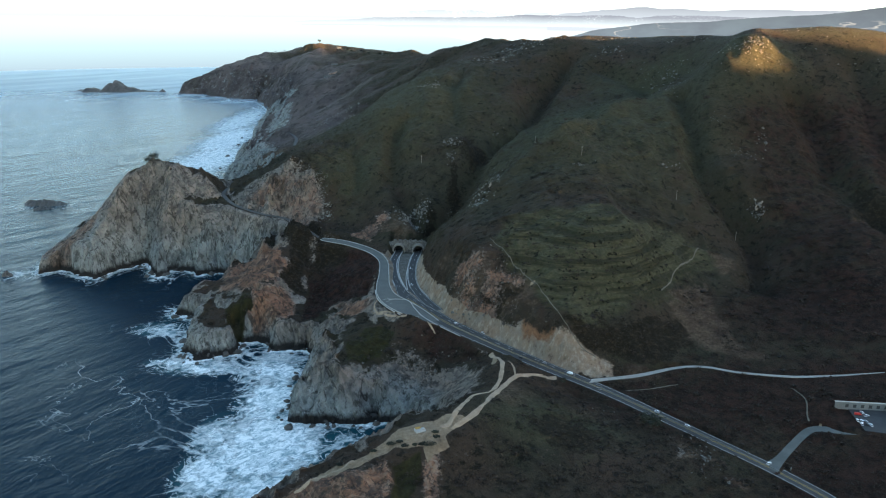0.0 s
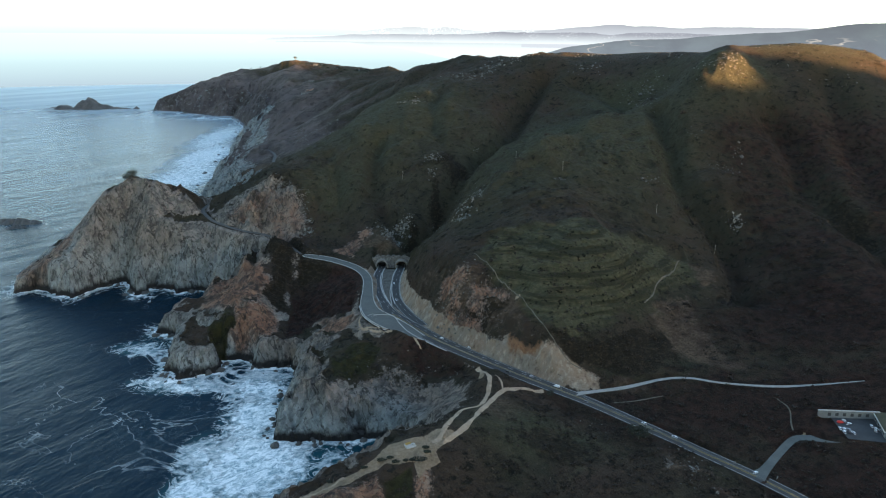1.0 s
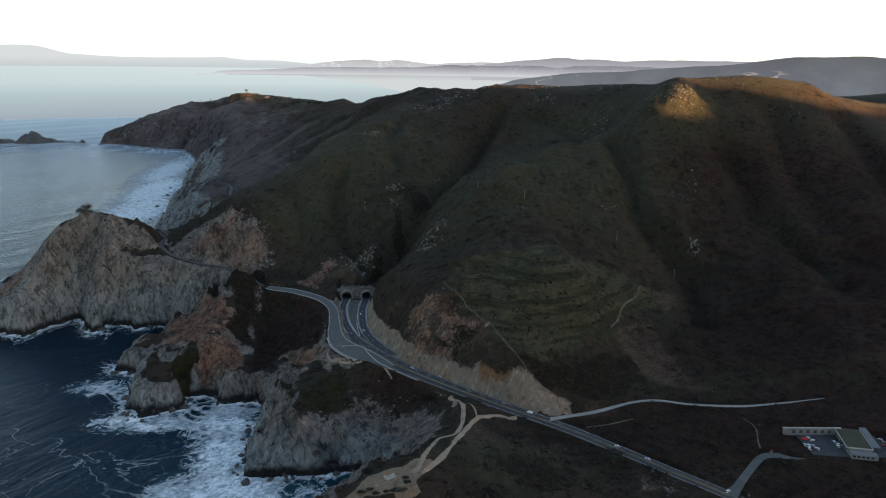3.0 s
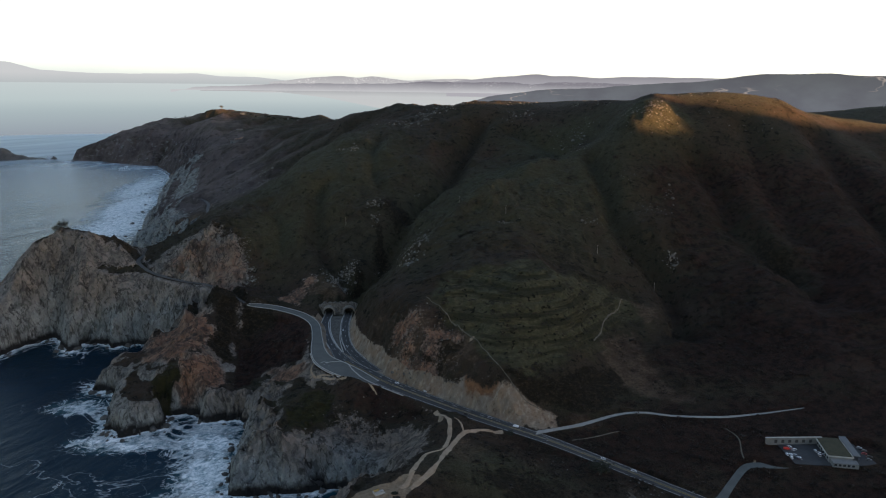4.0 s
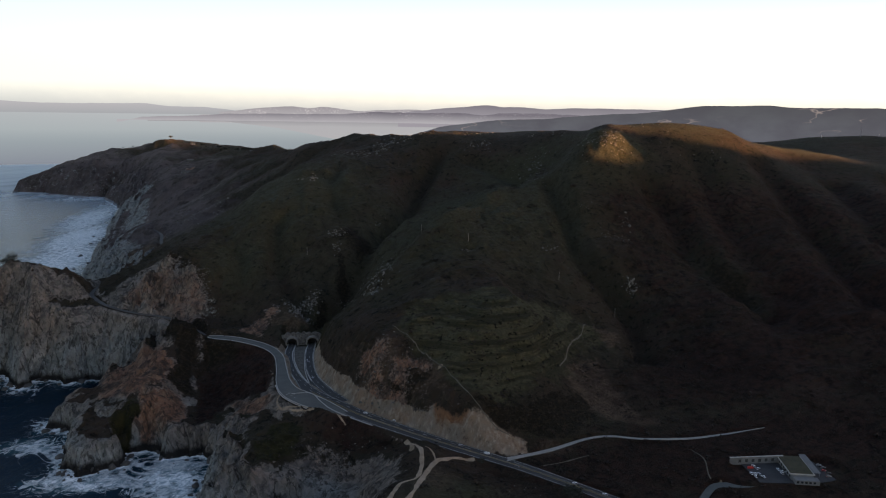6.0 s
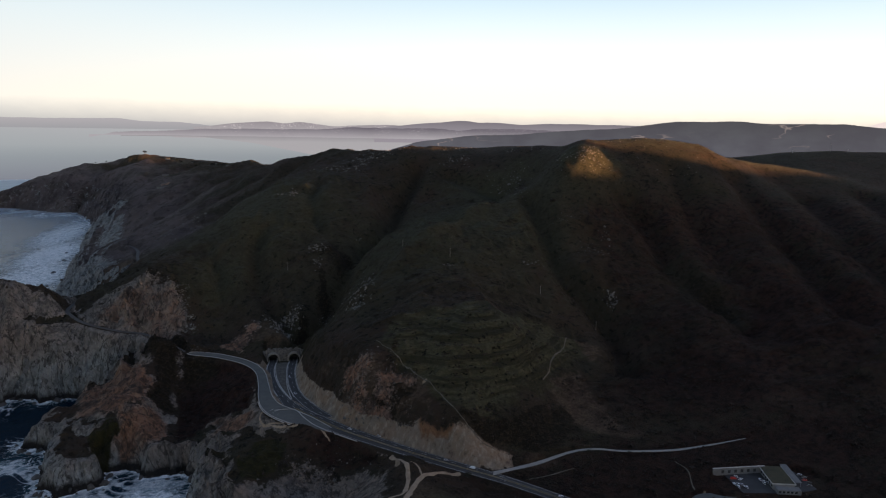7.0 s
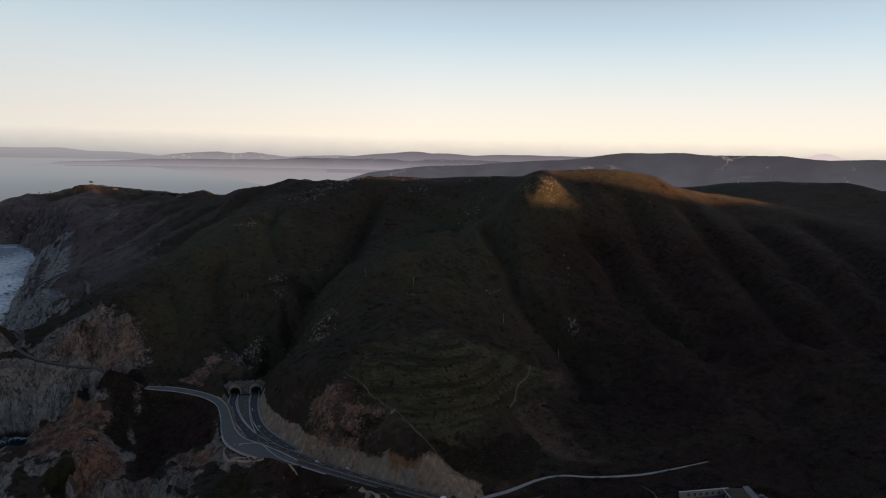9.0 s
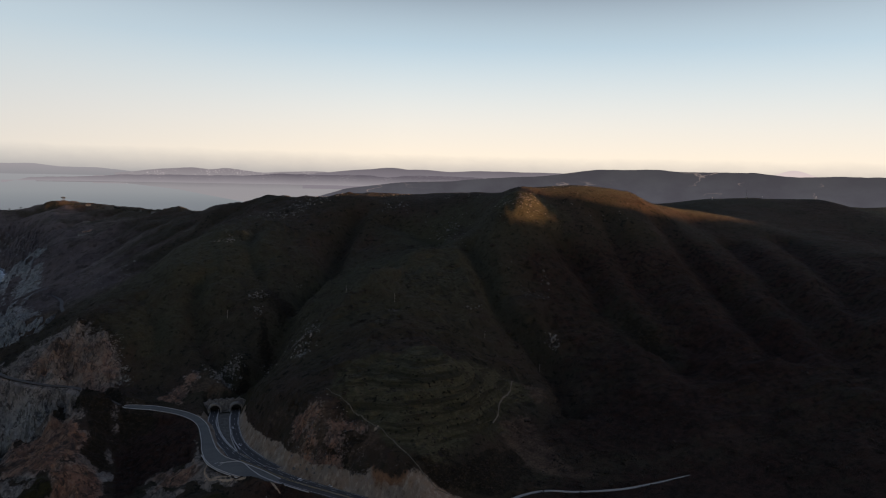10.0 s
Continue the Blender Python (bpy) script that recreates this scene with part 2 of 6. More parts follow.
# gullies cut into the eastern slopes: (east, north), with depth and half width
GULLIES = [
    ([(346, 1106), (338, 1010), (330, 943), (347, 885), (359, 826), (346, 754)], 19, 19),
    ([(496, 1064), (505, 1010), (497, 921), (508, 852), (520, 780)], 16, 24),
    ([(600, 1120), (585, 1010), (570, 900), (560, 800)], 12, 24),
    ([(720, 1120), (704, 1003), (678, 875), (641, 734)], 18, 29),
    ([(840, 1080), (800, 960), (745, 800), (698, 670)], 17, 31),
    ([(960, 1080), (900, 940), (830, 800)], 15, 30),
    ([(215, 1370), (160, 1260), (126, 1165), (84, 1110), (45, 1040), (8, 975), (-16, 950)], 22, 21),
    ([(-70, 1160), (-76, 1090), (-70, 1040), (-47, 989), (-30, 955)], 13, 15),
    ([(-150, 1150), (-130, 1080), (-125, 1020)], 7, 13),
    ([(30, 1330), (10, 1230), (25, 1140), (55, 1085)], 8, 15),
    ([(270, 1330), (330, 1230), (300, 1130)], 10, 20),
    ([(363, 1205), (250, 1090), (140, 985), (54, 904)], -9, 24),
    # ribs and ravines of the far bluffs
    ([(-140, 2500), (-260, 2380), (-400, 2300), (-540, 2220)], 26, 50),
    ([(-60, 2150), (-190, 2060), (-330, 1980), (-470, 1900)], 24, 45),
    ([(-20, 1850), (-150, 1790), (-270, 1740), (-400, 1720)], 20, 36),
    ([(-330, 2950), (-430, 2820), (-540, 2700)], 26, 55),
    ([(-620, 3330), (-680, 3200), (-760, 3060)], 22, 50),
    ([(-470, 3180), (-560, 3040), (-650, 2900)], -20, 50),
    ([(-30, 1690), (-140, 1640), (-250, 1600)], -12, 30),
    ([(-110, 2330), (-240, 2220), (-380, 2130)], -22, 46),
]
# unseen mountain to the south-east, added to keep the sun off the slopes, its crest notched to light chosen patches:
# (place along its crest, height)
EAST_MOUNTAIN = [(-900, 430), (900, 470), (1120, 500), (1138, 505), (1152, 459), (1226, 457), (1240, 505), (1288, 508), (1300, 482), (1322, 462), (1376, 446), (1433, 437), (1480, 428),
                 (1523, 414), (1560, 480), (1600, 518), (1705, 508), (2000, 492), (2040, 424), (2085, 492), (2400, 500), (2756, 498), (3300, 510)]


def height(x, y):
    """Ground height, and the covers: cut (fresh road cut), cliff, coast distance."""
    top = WEIGHTS[_n] + WEIGHTS[_n + 1] * x / 1000 + WEIGHTS[_n + 2] * y / 1000
    for k, w in zip(KNOTS, WEIGHTS):
        top = top + w * spread(x, y, k)
    wild = np.clip((top - 50) / 60, 0.0, 1)
    calm = 1 - 0.75 * np.clip((top - 190) / 70, 0, 1) * np.clip((x - 150) / 200, 0, 1) * (1 - np.exp(-((x - 462) / 60) ** 2 - ((y - 1140) / 50) ** 2))
    knoll = np.exp(-((x - 462) / 42) ** 2 - ((y - 1142) / 36) ** 2)
    top = top + knoll * (4.5 * fbm(x, y, 19, 4, 97, True) - 1.0)
    top = top + wild * calm * (6 * fbm(x, y, 90, 3, 3) + 4.0 * fbm(x, y, 75, 2, 13, True) + 1.3 * fbm(x, y, 14, 3, 9, True))
    for line, depth, half in GULLIES:
        r, _ = nearest(x, y, np.array(smooth_line(line, 15)))
        top = top - 1.15 * depth * np.exp(-(r / (0.86 * half)) ** 2)
    along, across = 0.883 * x - 0.469 * y, 0.469 * x + 0.883 * y
    em = np.array(EAST_MOUNTAIN, float)
    top = np.maximum(top, np.interp(across, em[:, 0], em[:, 1]) - 0.7 * np.clip(np.abs(along - 2400) - 60, 0, None))
    d, _ = nearest(x, y, np.vstack([COAST, COAST[:1]]))
    land = inside(x, y, COAST)
    d = np.where(land, d, -d)
    near = np.clip(1 - np.abs(d) / 160, 0, 1)
    warp = near * (8 * fbm(x, y, 55, 2, 21, True) + 5 * fbm(x, y, 21, 4, 25, True) - 5)
    head = np.exp(-(((x + 415) / 165) ** 2 + ((y - 1060) / 130) ** 2))
    dc = d + warp * (1 - 0.65 * head) * np.clip(d / 12 + 0.35, 0, 1) + np.clip(1 - np.abs(d) / 30, 0, 1) * (3.5 * fbm(x, y, 17, 3, 29, True) - 2)
    tip = np.exp(-(((x + 540) / 45) ** 2 + ((y - 1010) / 35) ** 2))
    dp = np.clip(dc, 0, None)
    cliff = np.where(dc > 0, (20 + 10 * tip + 8 * head) * (1 - np.exp(-dp / 6)) + (0.8 + 1.0 * head + 0.1 * tip) * dp, 0.45 * dc)
    soft = 7.0
    h = np.clip(0.5 + 0.5 * (top - cliff) / soft, 0, 1)
    z = top * (1 - h) + cliff * h - soft * h * (1 - h)
    cliffness = h * (z > -1)
    # gullied, ribbed rock on the seaward slopes
    raw = np.clip((170 - d) / 60, 0, 1) * np.clip(d / 5, 0, 1) * np.clip((d - 4) / 12, 0.25, 1)
    raw = raw * (1 - np.exp(-(((x - 40) / 70) ** 2 + ((y - 535) / 85) ** 2))) * (1 - 0.8 * np.exp(-(((x + 30) / 60) ** 2 + ((y - 456) / 22) ** 2)))
    steep = np.clip((top - cliff) / 12 + 0.6, 0.35, 1)
    z = z + raw * steep * (6.5 * fbm(x + 0.3 * z, y, 34, 2, 77, True) + 5.5 * fbm(x + 0.25 * y, y, 13, 4, 79, True) - 4.0)
    # old terraces on the meadow
    field = np.exp(-(((x - 175) / 100) ** 2 + ((y - 735) / 68) ** 2) ** 2)
    z = z + field * 0.9 * (np.sin(z * 2 * np.pi / 8) + 0.4 * np.sin(z * 2 * np.pi / 3.1))
    cut = np.zeros(x.shape)
    for line in CARVED:
        lo, hi = line[:, :2].min(0) - 150, line[:, :2].max(0) + 150
        m = (x > lo[0]) & (x < hi[0]) & (y > lo[1]) & (y < hi[1])
        r, v = nearest(x[m], y[m], line)
        rough = 2.2 * fbm(x[m], y[m], 16, 3, 41, True)
        out = np.clip(r - v[:, 1] - 1.2, 0, None)
        flute = fbm(x[m], y[m], 9, 3, 45, True)
        up = v[:, 0] - 0.35 + out * 1.5 + np.clip(out / 7, 0, 1) * (1.1 * rough + 2.6 * flute)
        down = v[:, 0] - 0.35 - out * 0.62 - np.clip(out - 7, 0, None) * 2.2
        nz = np.clip(z[m], down, np.maximum(up, down))
        c = cut[m]
        tall = np.clip((16 + 3.5 * fbm(x[m], y[m], 30, 2, 43) - (nz - v[:, 0])) / 4, 0, 1)
        c = np.maximum(c, np.clip((z[m] - nz) / 2, 0, 1) * (y[m] < 893) * (y[m] > 560) * (x[m] < 158) * tall)
        cut[m] = c
        z[m] = nz
    return z, cut, cliffness, d

# ---- materials ----
def material(name, base=(0.5, 0.5, 0.5), rough=0.8, metal=0.0):
    m = bpy.data.materials.new(name)
    m.use_nodes = True
    b = m.node_tree.nodes["Principled BSDF"]
    b.inputs["Base Color"].default_value = (*base, 1)
    b.inputs["Roughness"].default_value = rough
    b.inputs["Metallic"].default_value = metal
    return m


class Net:
    """A short hand for shader nodes."""

    def __init__(self, m):
        self.t = m.node_tree
        self.bsdf = self.t.nodes.get("Principled BSDF")
        self.pos = self.node("ShaderNodeNewGeometry").outputs["Position"]

    def node(self, kind):
        return self.t.nodes.new(kind)

    def put(self, socket, value):
        if isinstance(value, bpy.types.NodeSocket):
            self.t.links.new(value, socket)
        elif isinstance(value, tuple) and len(value) == 3 and socket.type == "RGBA":
            socket.default_value = (*value, 1)
        else:
            socket.default_value = value

    def noise(self, size, detail=4, rough=0.6, stretch=None, turn=None, warp=0.0):
        """turn: (axis, degrees) by which the pattern is turned before it is stretched."""
        n = self.node("ShaderNodeTexNoise")
        n.inputs["Distortion"].default_value = warp
        src = self.pos
        if turn:
            r = self.node("ShaderNodeVectorRotate")
            r.rotation_type = turn[0] + "_AXIS"
            self.put(r.inputs["Vector"], src)
            r.inputs["Angle"].default_value = radians(turn[1])
            src = r.outputs[0]
        if stretch:
            s = self.node("ShaderNodeVectorMath")
            s.operation = "MULTIPLY"
            self.put(s.inputs[0], src)
            s.inputs[1].default_value = stretch
            src = s.outputs[0]
        self.put(n.inputs["Vector"], src)
        n.inputs["Scale"].default_value = 1.0 / size
        n.inputs["Detail"].default_value = detail
        n.inputs["Roughness"].default_value = rough
        return n.outputs["Fac"]

    def ramp(self, fac, lo, hi, a=0.0, b=1.0):
        n = self.node("ShaderNodeMapRange")
        n.clamp = True
        self.put(n.inputs["Value"], fac)
        self.put(n.inputs["From Min"], lo)
        self.put(n.inputs["From Max"], hi)
        n.inputs["To Min"].default_value, n.inputs["To Max"].default_value = a, b
        return n.outputs["Result"]

    def math(self, op, a, b=0.0):
        n = self.node("ShaderNodeMath")
        n.operation = op
        self.put(n.inputs[0], a)
        self.put(n.inputs[1], b)
        return n.outputs[0]

    def mix(self, fac, a, b):
        n = self.node("ShaderNodeMix")
        n.data_type = "RGBA"
        self.put(n.inputs["Factor"], fac)
        self.put(n.inputs["A"], a)
        self.put(n.inputs["B"], b)
        return n.outputs["Result"]

    def cracks(self, size, stretch, rough=0.62):
        """0 along wandering joints, rising away from them."""
        return self.math("ABSOLUTE", self.math("SUBTRACT", self.noise(size, 7, rough, stretch), 0.5))

    def blocks(self, size, stretch, ragged):
        """Angular blocks, each with a value of its own between 0 and 1, their edges ragged."""
        n, v, a = self.node("ShaderNodeTexNoise"), self.node("ShaderNodeTexVoronoi"), self.node("ShaderNodeVectorMath")
        self.put(n.inputs["Vector"], self.pos)
        n.inputs["Scale"].default_value, n.inputs["Detail"].default_value = 1.0 / (size * 0.8), 4
        a.operation = "MULTIPLY_ADD"
        self.put(a.inputs[0], n.outputs["Color"])
        a.inputs[1].default_value = (ragged, ragged, ragged)
        self.put(a.inputs[2], self.pos)
        b = self.node("ShaderNodeVectorMath")
        b.operation = "MULTIPLY"
        self.put(b.inputs[0], a.outputs[0])
        b.inputs[1].default_value = stretch
        self.put(v.inputs["Vector"], b.outputs[0])
        v.inputs["Scale"].default_value = 1.0 / size
        c = self.node("ShaderNodeSeparateColor")
        self.put(c.inputs[0], v.outputs["Color"])
        return c.outputs[0]

    def attr(self, name):
        n = self.node("ShaderNodeAttribute")
        n.attribute_name = name
        return n.outputs["Fac"]

    def bump(self, h, strength, distance):
        n = self.node("ShaderNodeBump")
        n.inputs["Strength"].default_value = strength
        n.inputs["Distance"].default_value = distance
        self.put(n.inputs["Height"], h)
        self.put(self.bsdf.inputs["Normal"], n.outputs["Normal"])

    def colour(self, c):
        self.put(self.bsdf.inputs["Base Color"], c)


def speckled(name, a, b, size, rough=0.85, bump=0.0, metal=0.0):
    """A surface whose colour wanders between a and b at two scales."""
    m = material(name, a, rough, metal)
    n = Net(m)
    big, fine = n.noise(size, 3), n.noise(size / 9, 5, 0.7)
    f = n.ramp(n.math("ADD", n.math("MULTIPLY", big, 0.6), n.math("MULTIPLY", fine, 0.4)), 0.36, 0.64)
    n.colour(n.mix(f, a, b))
    if bump:
        n.bump(fine, 0.6, bump)
    return m


def ground_material():
    m = material("hillside", rough=0.95)
    n = Net(m)
    n.bsdf.inputs["Specular IOR Level"].default_value = 0.15
    big, mid, fine = n.noise(70, 4), n.noise(16, 5, 0.65), n.noise(3.2, 6, 0.75)
    speck = n.noise(1.6, 3, 0.8)
    huge, clump = n.noise(190, 3), n.noise(7.5, 6, 0.7)
    tuft = n.noise(4.3, 6, 0.75)

    def over(key, sway, gain, lo, hi, most=1.0):
        """How far a cover reaches: its patch, with an edge frayed by a noise."""
        return n.ramp(n.math("ADD", n.attr(key), n.math("MULTIPLY", n.math("SUBTRACT", sway, 0.5), gain)), lo, hi, 0, most)
    scrub = n.mix(n.ramp(mid, 0.36, 0.62), (0.0257, 0.0230, 0.0148), (0.0448, 0.0337, 0.0235))
    scrub = n.mix(n.ramp(big, 0.44, 0.60), scrub, (0.0482, 0.0327, 0.0235))
    scrub = n.mix(n.ramp(huge, 0.45, 0.62, 0, 0.6), scrub, (0.0339, 0.0342, 0.0192))
    scrub = n.mix(n.ramp(clump, 0.54, 0.61, 0, 0.85), scrub, (0.0072, 0.0071, 0.0050))
    scrub = n.mix(n.ramp(tuft, 0.60, 0.67, 0, 0.75), scrub, (0.0985, 0.0733, 0.0546))
    dry = n.mix(n.ramp(fine, 0.4, 0.62), (0.0616, 0.0426, 0.0288), (0.1231, 0.0871, 0.0614))
    scrub = n.mix(over("dry", clump, 1.8, 0.45, 0.75, 0.85), scrub, dry)
    grass = n.mix(n.ramp(fine, 0.4, 0.62), (0.0376, 0.0396, 0.0223), (0.0650, 0.0604, 0.0363))
    grass = n.mix(n.ramp(clump, 0.55, 0.66, 0, 0.85), grass, (0.0120, 0.0109, 0.0060))
    grass = n.mix(n.math("MULTIPLY", n.attr("field"), 0.5), grass, n.mix(n.ramp(tuft, 0.42, 0.62), (0.0570, 0.0594, 0.0288), (0.1311, 0.1069, 0.0614)))
    terrace = n.ramp(n.noise(4.2, 4, 0.6, (0.05, 0.05, 1)), 0.47, 0.58, 0, 0.75)
    grass = n.mix(n.math("MULTIPLY", terrace, n.attr("field")), grass, (0.0228, 0.0228, 0.0121))
    grass = n.mix(n.math("MULTIPLY", n.ramp(n.noise(5.2, 3, 0.5), 0.60, 0.66, 0, 0.95), n.attr("field")), grass, (0.0091, 0.0084, 0.0051))
    c = n.mix(over("green", mid, 0.9, 0.3, 0.7), scrub, grass)
    c = n.mix(over("thick", clump, 1.6, 0.4, 0.7, 0.9), c, n.mix(n.ramp(tuft, 0.5, 0.66), (0.0142, 0.0111, 0.0067), (0.0479, 0.0347, 0.0214)))
    heath = n.mix(n.ramp(clump, 0.42, 0.58), (0.0352, 0.0161, 0.0120), (0.0123, 0.0064, 0.0049))
    heath = n.mix(n.ramp(tuft, 0.58, 0.72, 0, 0.5), heath, (0.0555, 0.0331, 0.0256))
    c = n.mix(over("heath", mid, 1.3, 0.3, 0.75, 0.9), c, heath)
    # far bluffs paler than near hills: the haze of distance put into their colour
    bluff = n.mix(n.ramp(n.noise(60, 6, 0.66, (1, 1, 0.6)), 0.40, 0.62), (0.076, 0.062, 0.062), (0.122, 0.100, 0.094))
    bluff = n.mix(n.ramp(n.noise(22, 7, 0.72), 0.53, 0.58, 0, 0.8), bluff, (0.043, 0.036, 0.032))
    bluff = n.mix(n.ramp(n.noise(13, 6, 0.75, (1, 1, 0.4), ("Y", 25)), 0.63, 0.69, 0, 0.6), bluff, (0.230, 0.208, 0.190))
    c = n.mix(over("bluff", big, 1.2, 0.3, 0.7, 0.92), c, bluff)
    # bare rock on cliffs: leaning beds, dark joints, spray-bleached patches near the sea
    place_z = n.node("ShaderNodeSeparateXYZ")
    n.put(place_z.inputs[0], n.pos)
    strata = n.noise(6, 6, 0.7, (1.3, 0.8, 0.22), ("Y", 28))
    beds = n.noise(15, 6, 0.66, (1.2, 1.0, 0.28), ("Y", -22))
    joints = n.cracks(26, (1.1, 1, 0.22), 0.55)
    crevice = n.ramp(n.noise(9, 8, 0.74, (1.2, 1.0, 0.48), ("Y", 16), 0.5), 0.545, 0.590)
    facet = n.ramp(n.noise(5.5, 7, 0.74, (1.0, 1.0, 0.65), ("Y", -30), 0.4), 0.560, 0.605)
    rock = n.mix(n.ramp(n.noise(38, 4, 0.6), 0.42, 0.60), (0.235, 0.262, 0.256), (0.272, 0.264, 0.240))
    rock = n.mix(n.ramp(beds, 0.51, 0.61, 0, 0.75), rock, (0.135, 0.145, 0.143))
    rock = n.mix(n.ramp(strata, 0.55, 0.63, 0, 0.8), rock, (0.355, 0.372, 0.362))
    bleach = n.math("MULTIPLY", n.ramp(n.noise(17, 7, 0.7, (1, 1, 0.5)), 0.45, 0.58), n.math("MULTIPLY", n.ramp(place_z.outputs["Z"], 12, 78, 0.75, 0), n.ramp(n.attr("brown"), 0.2, 0.8, 1, 0)))
    rock = n.mix(bleach, rock, n.mix(n.ramp(fine, 0.4, 0.6), (0.30, 0.325, 0.32), (0.50, 0.515, 0.50)))
    rust = n.mix(n.ramp(mid, 0.4, 0.6), (0.165, 0.090, 0.060), (0.280, 0.148, 0.094))
    rust = n.mix(n.ramp(strata, 0.55, 0.63, 0, 0.7), rust, (0.345, 0.210, 0.138))
    rust = n.mix(n.ramp(beds, 0.50, 0.60, 0, 0.8), rust, (0.070, 0.050, 0.042))
    brown = n.mix(n.ramp(strata, 0.42, 0.62), (0.138, 0.104, 0.083), (0.250, 0.192, 0.155))
    brown = n.mix(n.ramp(beds, 0.52, 0.64, 0, 0.8), brown, (0.056, 0.044, 0.037))
    rock = n.mix(n.math("MULTIPLY", n.attr("brown"), 0.85), rock, brown)
    rock = n.mix(over("rust", mid, 1.1, 0.25, 0.75, 0.95), rock, rust)
    warm = n.math("MAXIMUM", n.attr("rust"), n.math("MULTIPLY", n.attr("brown"), 0.75))
    slabs, chips = n.blocks(10, (1.0, 1.0, 0.55), 9.0), n.blocks(3.6, (1.0, 1.0, 0.7), 3.5)
    tone = n.math("ADD", n.math("MULTIPLY", slabs, 0.55), n.math("MULTIPLY", chips, 0.45))
    rock = n.mix(n.ramp(tone, 0.60, 0.88, 0, 0.75), rock, n.mix(warm, (0.34, 0.35, 0.335), (0.30, 0.186, 0.122)))
    rock = n.mix(n.ramp(tone, 0.14, 0.42, 0.6, 0), rock, n.mix(warm, (0.062, 0.064, 0.062), (0.066, 0.043, 0.034)))
    rock = n.mix(n.math("MULTIPLY", facet, 0.4), rock, n.mix(warm, (0.34, 0.34, 0.32), (0.29, 0.205, 0.150)))
    rock = n.mix(n.math("MULTIPLY", crevice, 0.7), rock, (0.034, 0.032, 0.029))
    rock = n.mix(n.ramp(joints, 0.0, 0.014, 0.8, 0), rock, (0.026, 0.025, 0.023))
    rock = n.mix(n.ramp(speck, 0.54, 0.66, 0, 0.5), rock, (0.070, 0.067, 0.062))
    rock = n.mix(n.ramp(n.noise(9, 6, 0.72), 0.60, 0.68, 0, 0.75), rock, (0.040, 0.040, 0.028))
    wet = n.ramp(n.math("ADD", n.attr("wet"), n.math("MULTIPLY", n.math("SUBTRACT", mid, 0.5), 0.8)), 0.3, 0.7)
    rock = n.mix(wet, rock, (0.030, 0.028, 0.027))
    edge = n.math("ADD", n.math("MULTIPLY", n.math("SUBTRACT", mid, 0.5), 0.9), n.math("MULTIPLY", n.math("SUBTRACT", fine, 0.5), 0.9))
    c = n.mix(n.ramp(n.math("ADD", n.attr("rock"), n.math("MULTIPLY", edge, 1.5)), 0.42, 0.58), c, rock)
    moss = n.mix(n.ramp(clump, 0.42, 0.62), (0.030, 0.029, 0.010), (0.014, 0.013, 0.006))
    c = n.mix(n.ramp(n.math("ADD", n.attr("moss"), n.math("MULTIPLY", edge, 0.7)), 0.42, 0.60, 0, 0.95), c, moss)
    # fresh road cut: pale, fluted, with rusty beds
    flutes = n.noise(5, 6, 0.68, (1, 1, 0.14))
    cut = n.mix(n.ramp(n.noise(24, 4, 0.6), 0.42, 0.60), (0.235, 0.198, 0.158), (0.262, 0.188, 0.134))
    cut = n.mix(n.ramp(flutes, 0.52, 0.64, 0, 0.8), cut, (0.390, 0.325, 0.255))
    cut = n.mix(n.ramp(flutes, 0.34, 0.44, 0.8, 0), cut, (0.110, 0.072, 0.056))
    cut = n.mix(n.ramp(n.noise(12, 7, 0.74), 0.58, 0.63, 0, 0.5), cut, (0.060, 0.054, 0.040))
    cut = n.mix(over("ochre", fine, 0.9, 0.35, 0.75), cut, n.mix(n.ramp(fine, 0.4, 0.62), (0.27, 0.140, 0.074), (0.16, 0.088, 0.052)))
    c = n.mix(over("cut", fine, 0.9, 0.4, 0.6), c, cut)
    sand = n.mix(n.ramp(fine, 0.35, 0.65), (0.20, 0.148, 0.100), (0.32, 0.245, 0.172))
    sand = n.mix(n.ramp(clump, 0.52, 0.64, 0, 0.7), sand, (0.150, 0.108, 0.074))
    c = n.mix(n.ramp(n.math("ADD", n.attr("sand"), n.math("MULTIPLY", edge, 0.6)), 0.42, 0.58), c, sand)
    n.colour(c)
    relief = n.math("ADD", n.math("MULTIPLY", tone, 1.6), n.math("ADD", n.ramp(joints, 0, 0.05), n.math("ADD", n.math("MULTIPLY", strata, 1.2), n.math("MULTIPLY", beds, 1.2))))
    h = n.math("ADD", n.math("ADD", fine, n.math("MULTIPLY", speck, 0.7)), n.math("MULTIPLY", n.math("MULTIPLY", relief, n.attr("rock")), 1.2))
    n.bump(h, 1.0, 2.2)
    return m


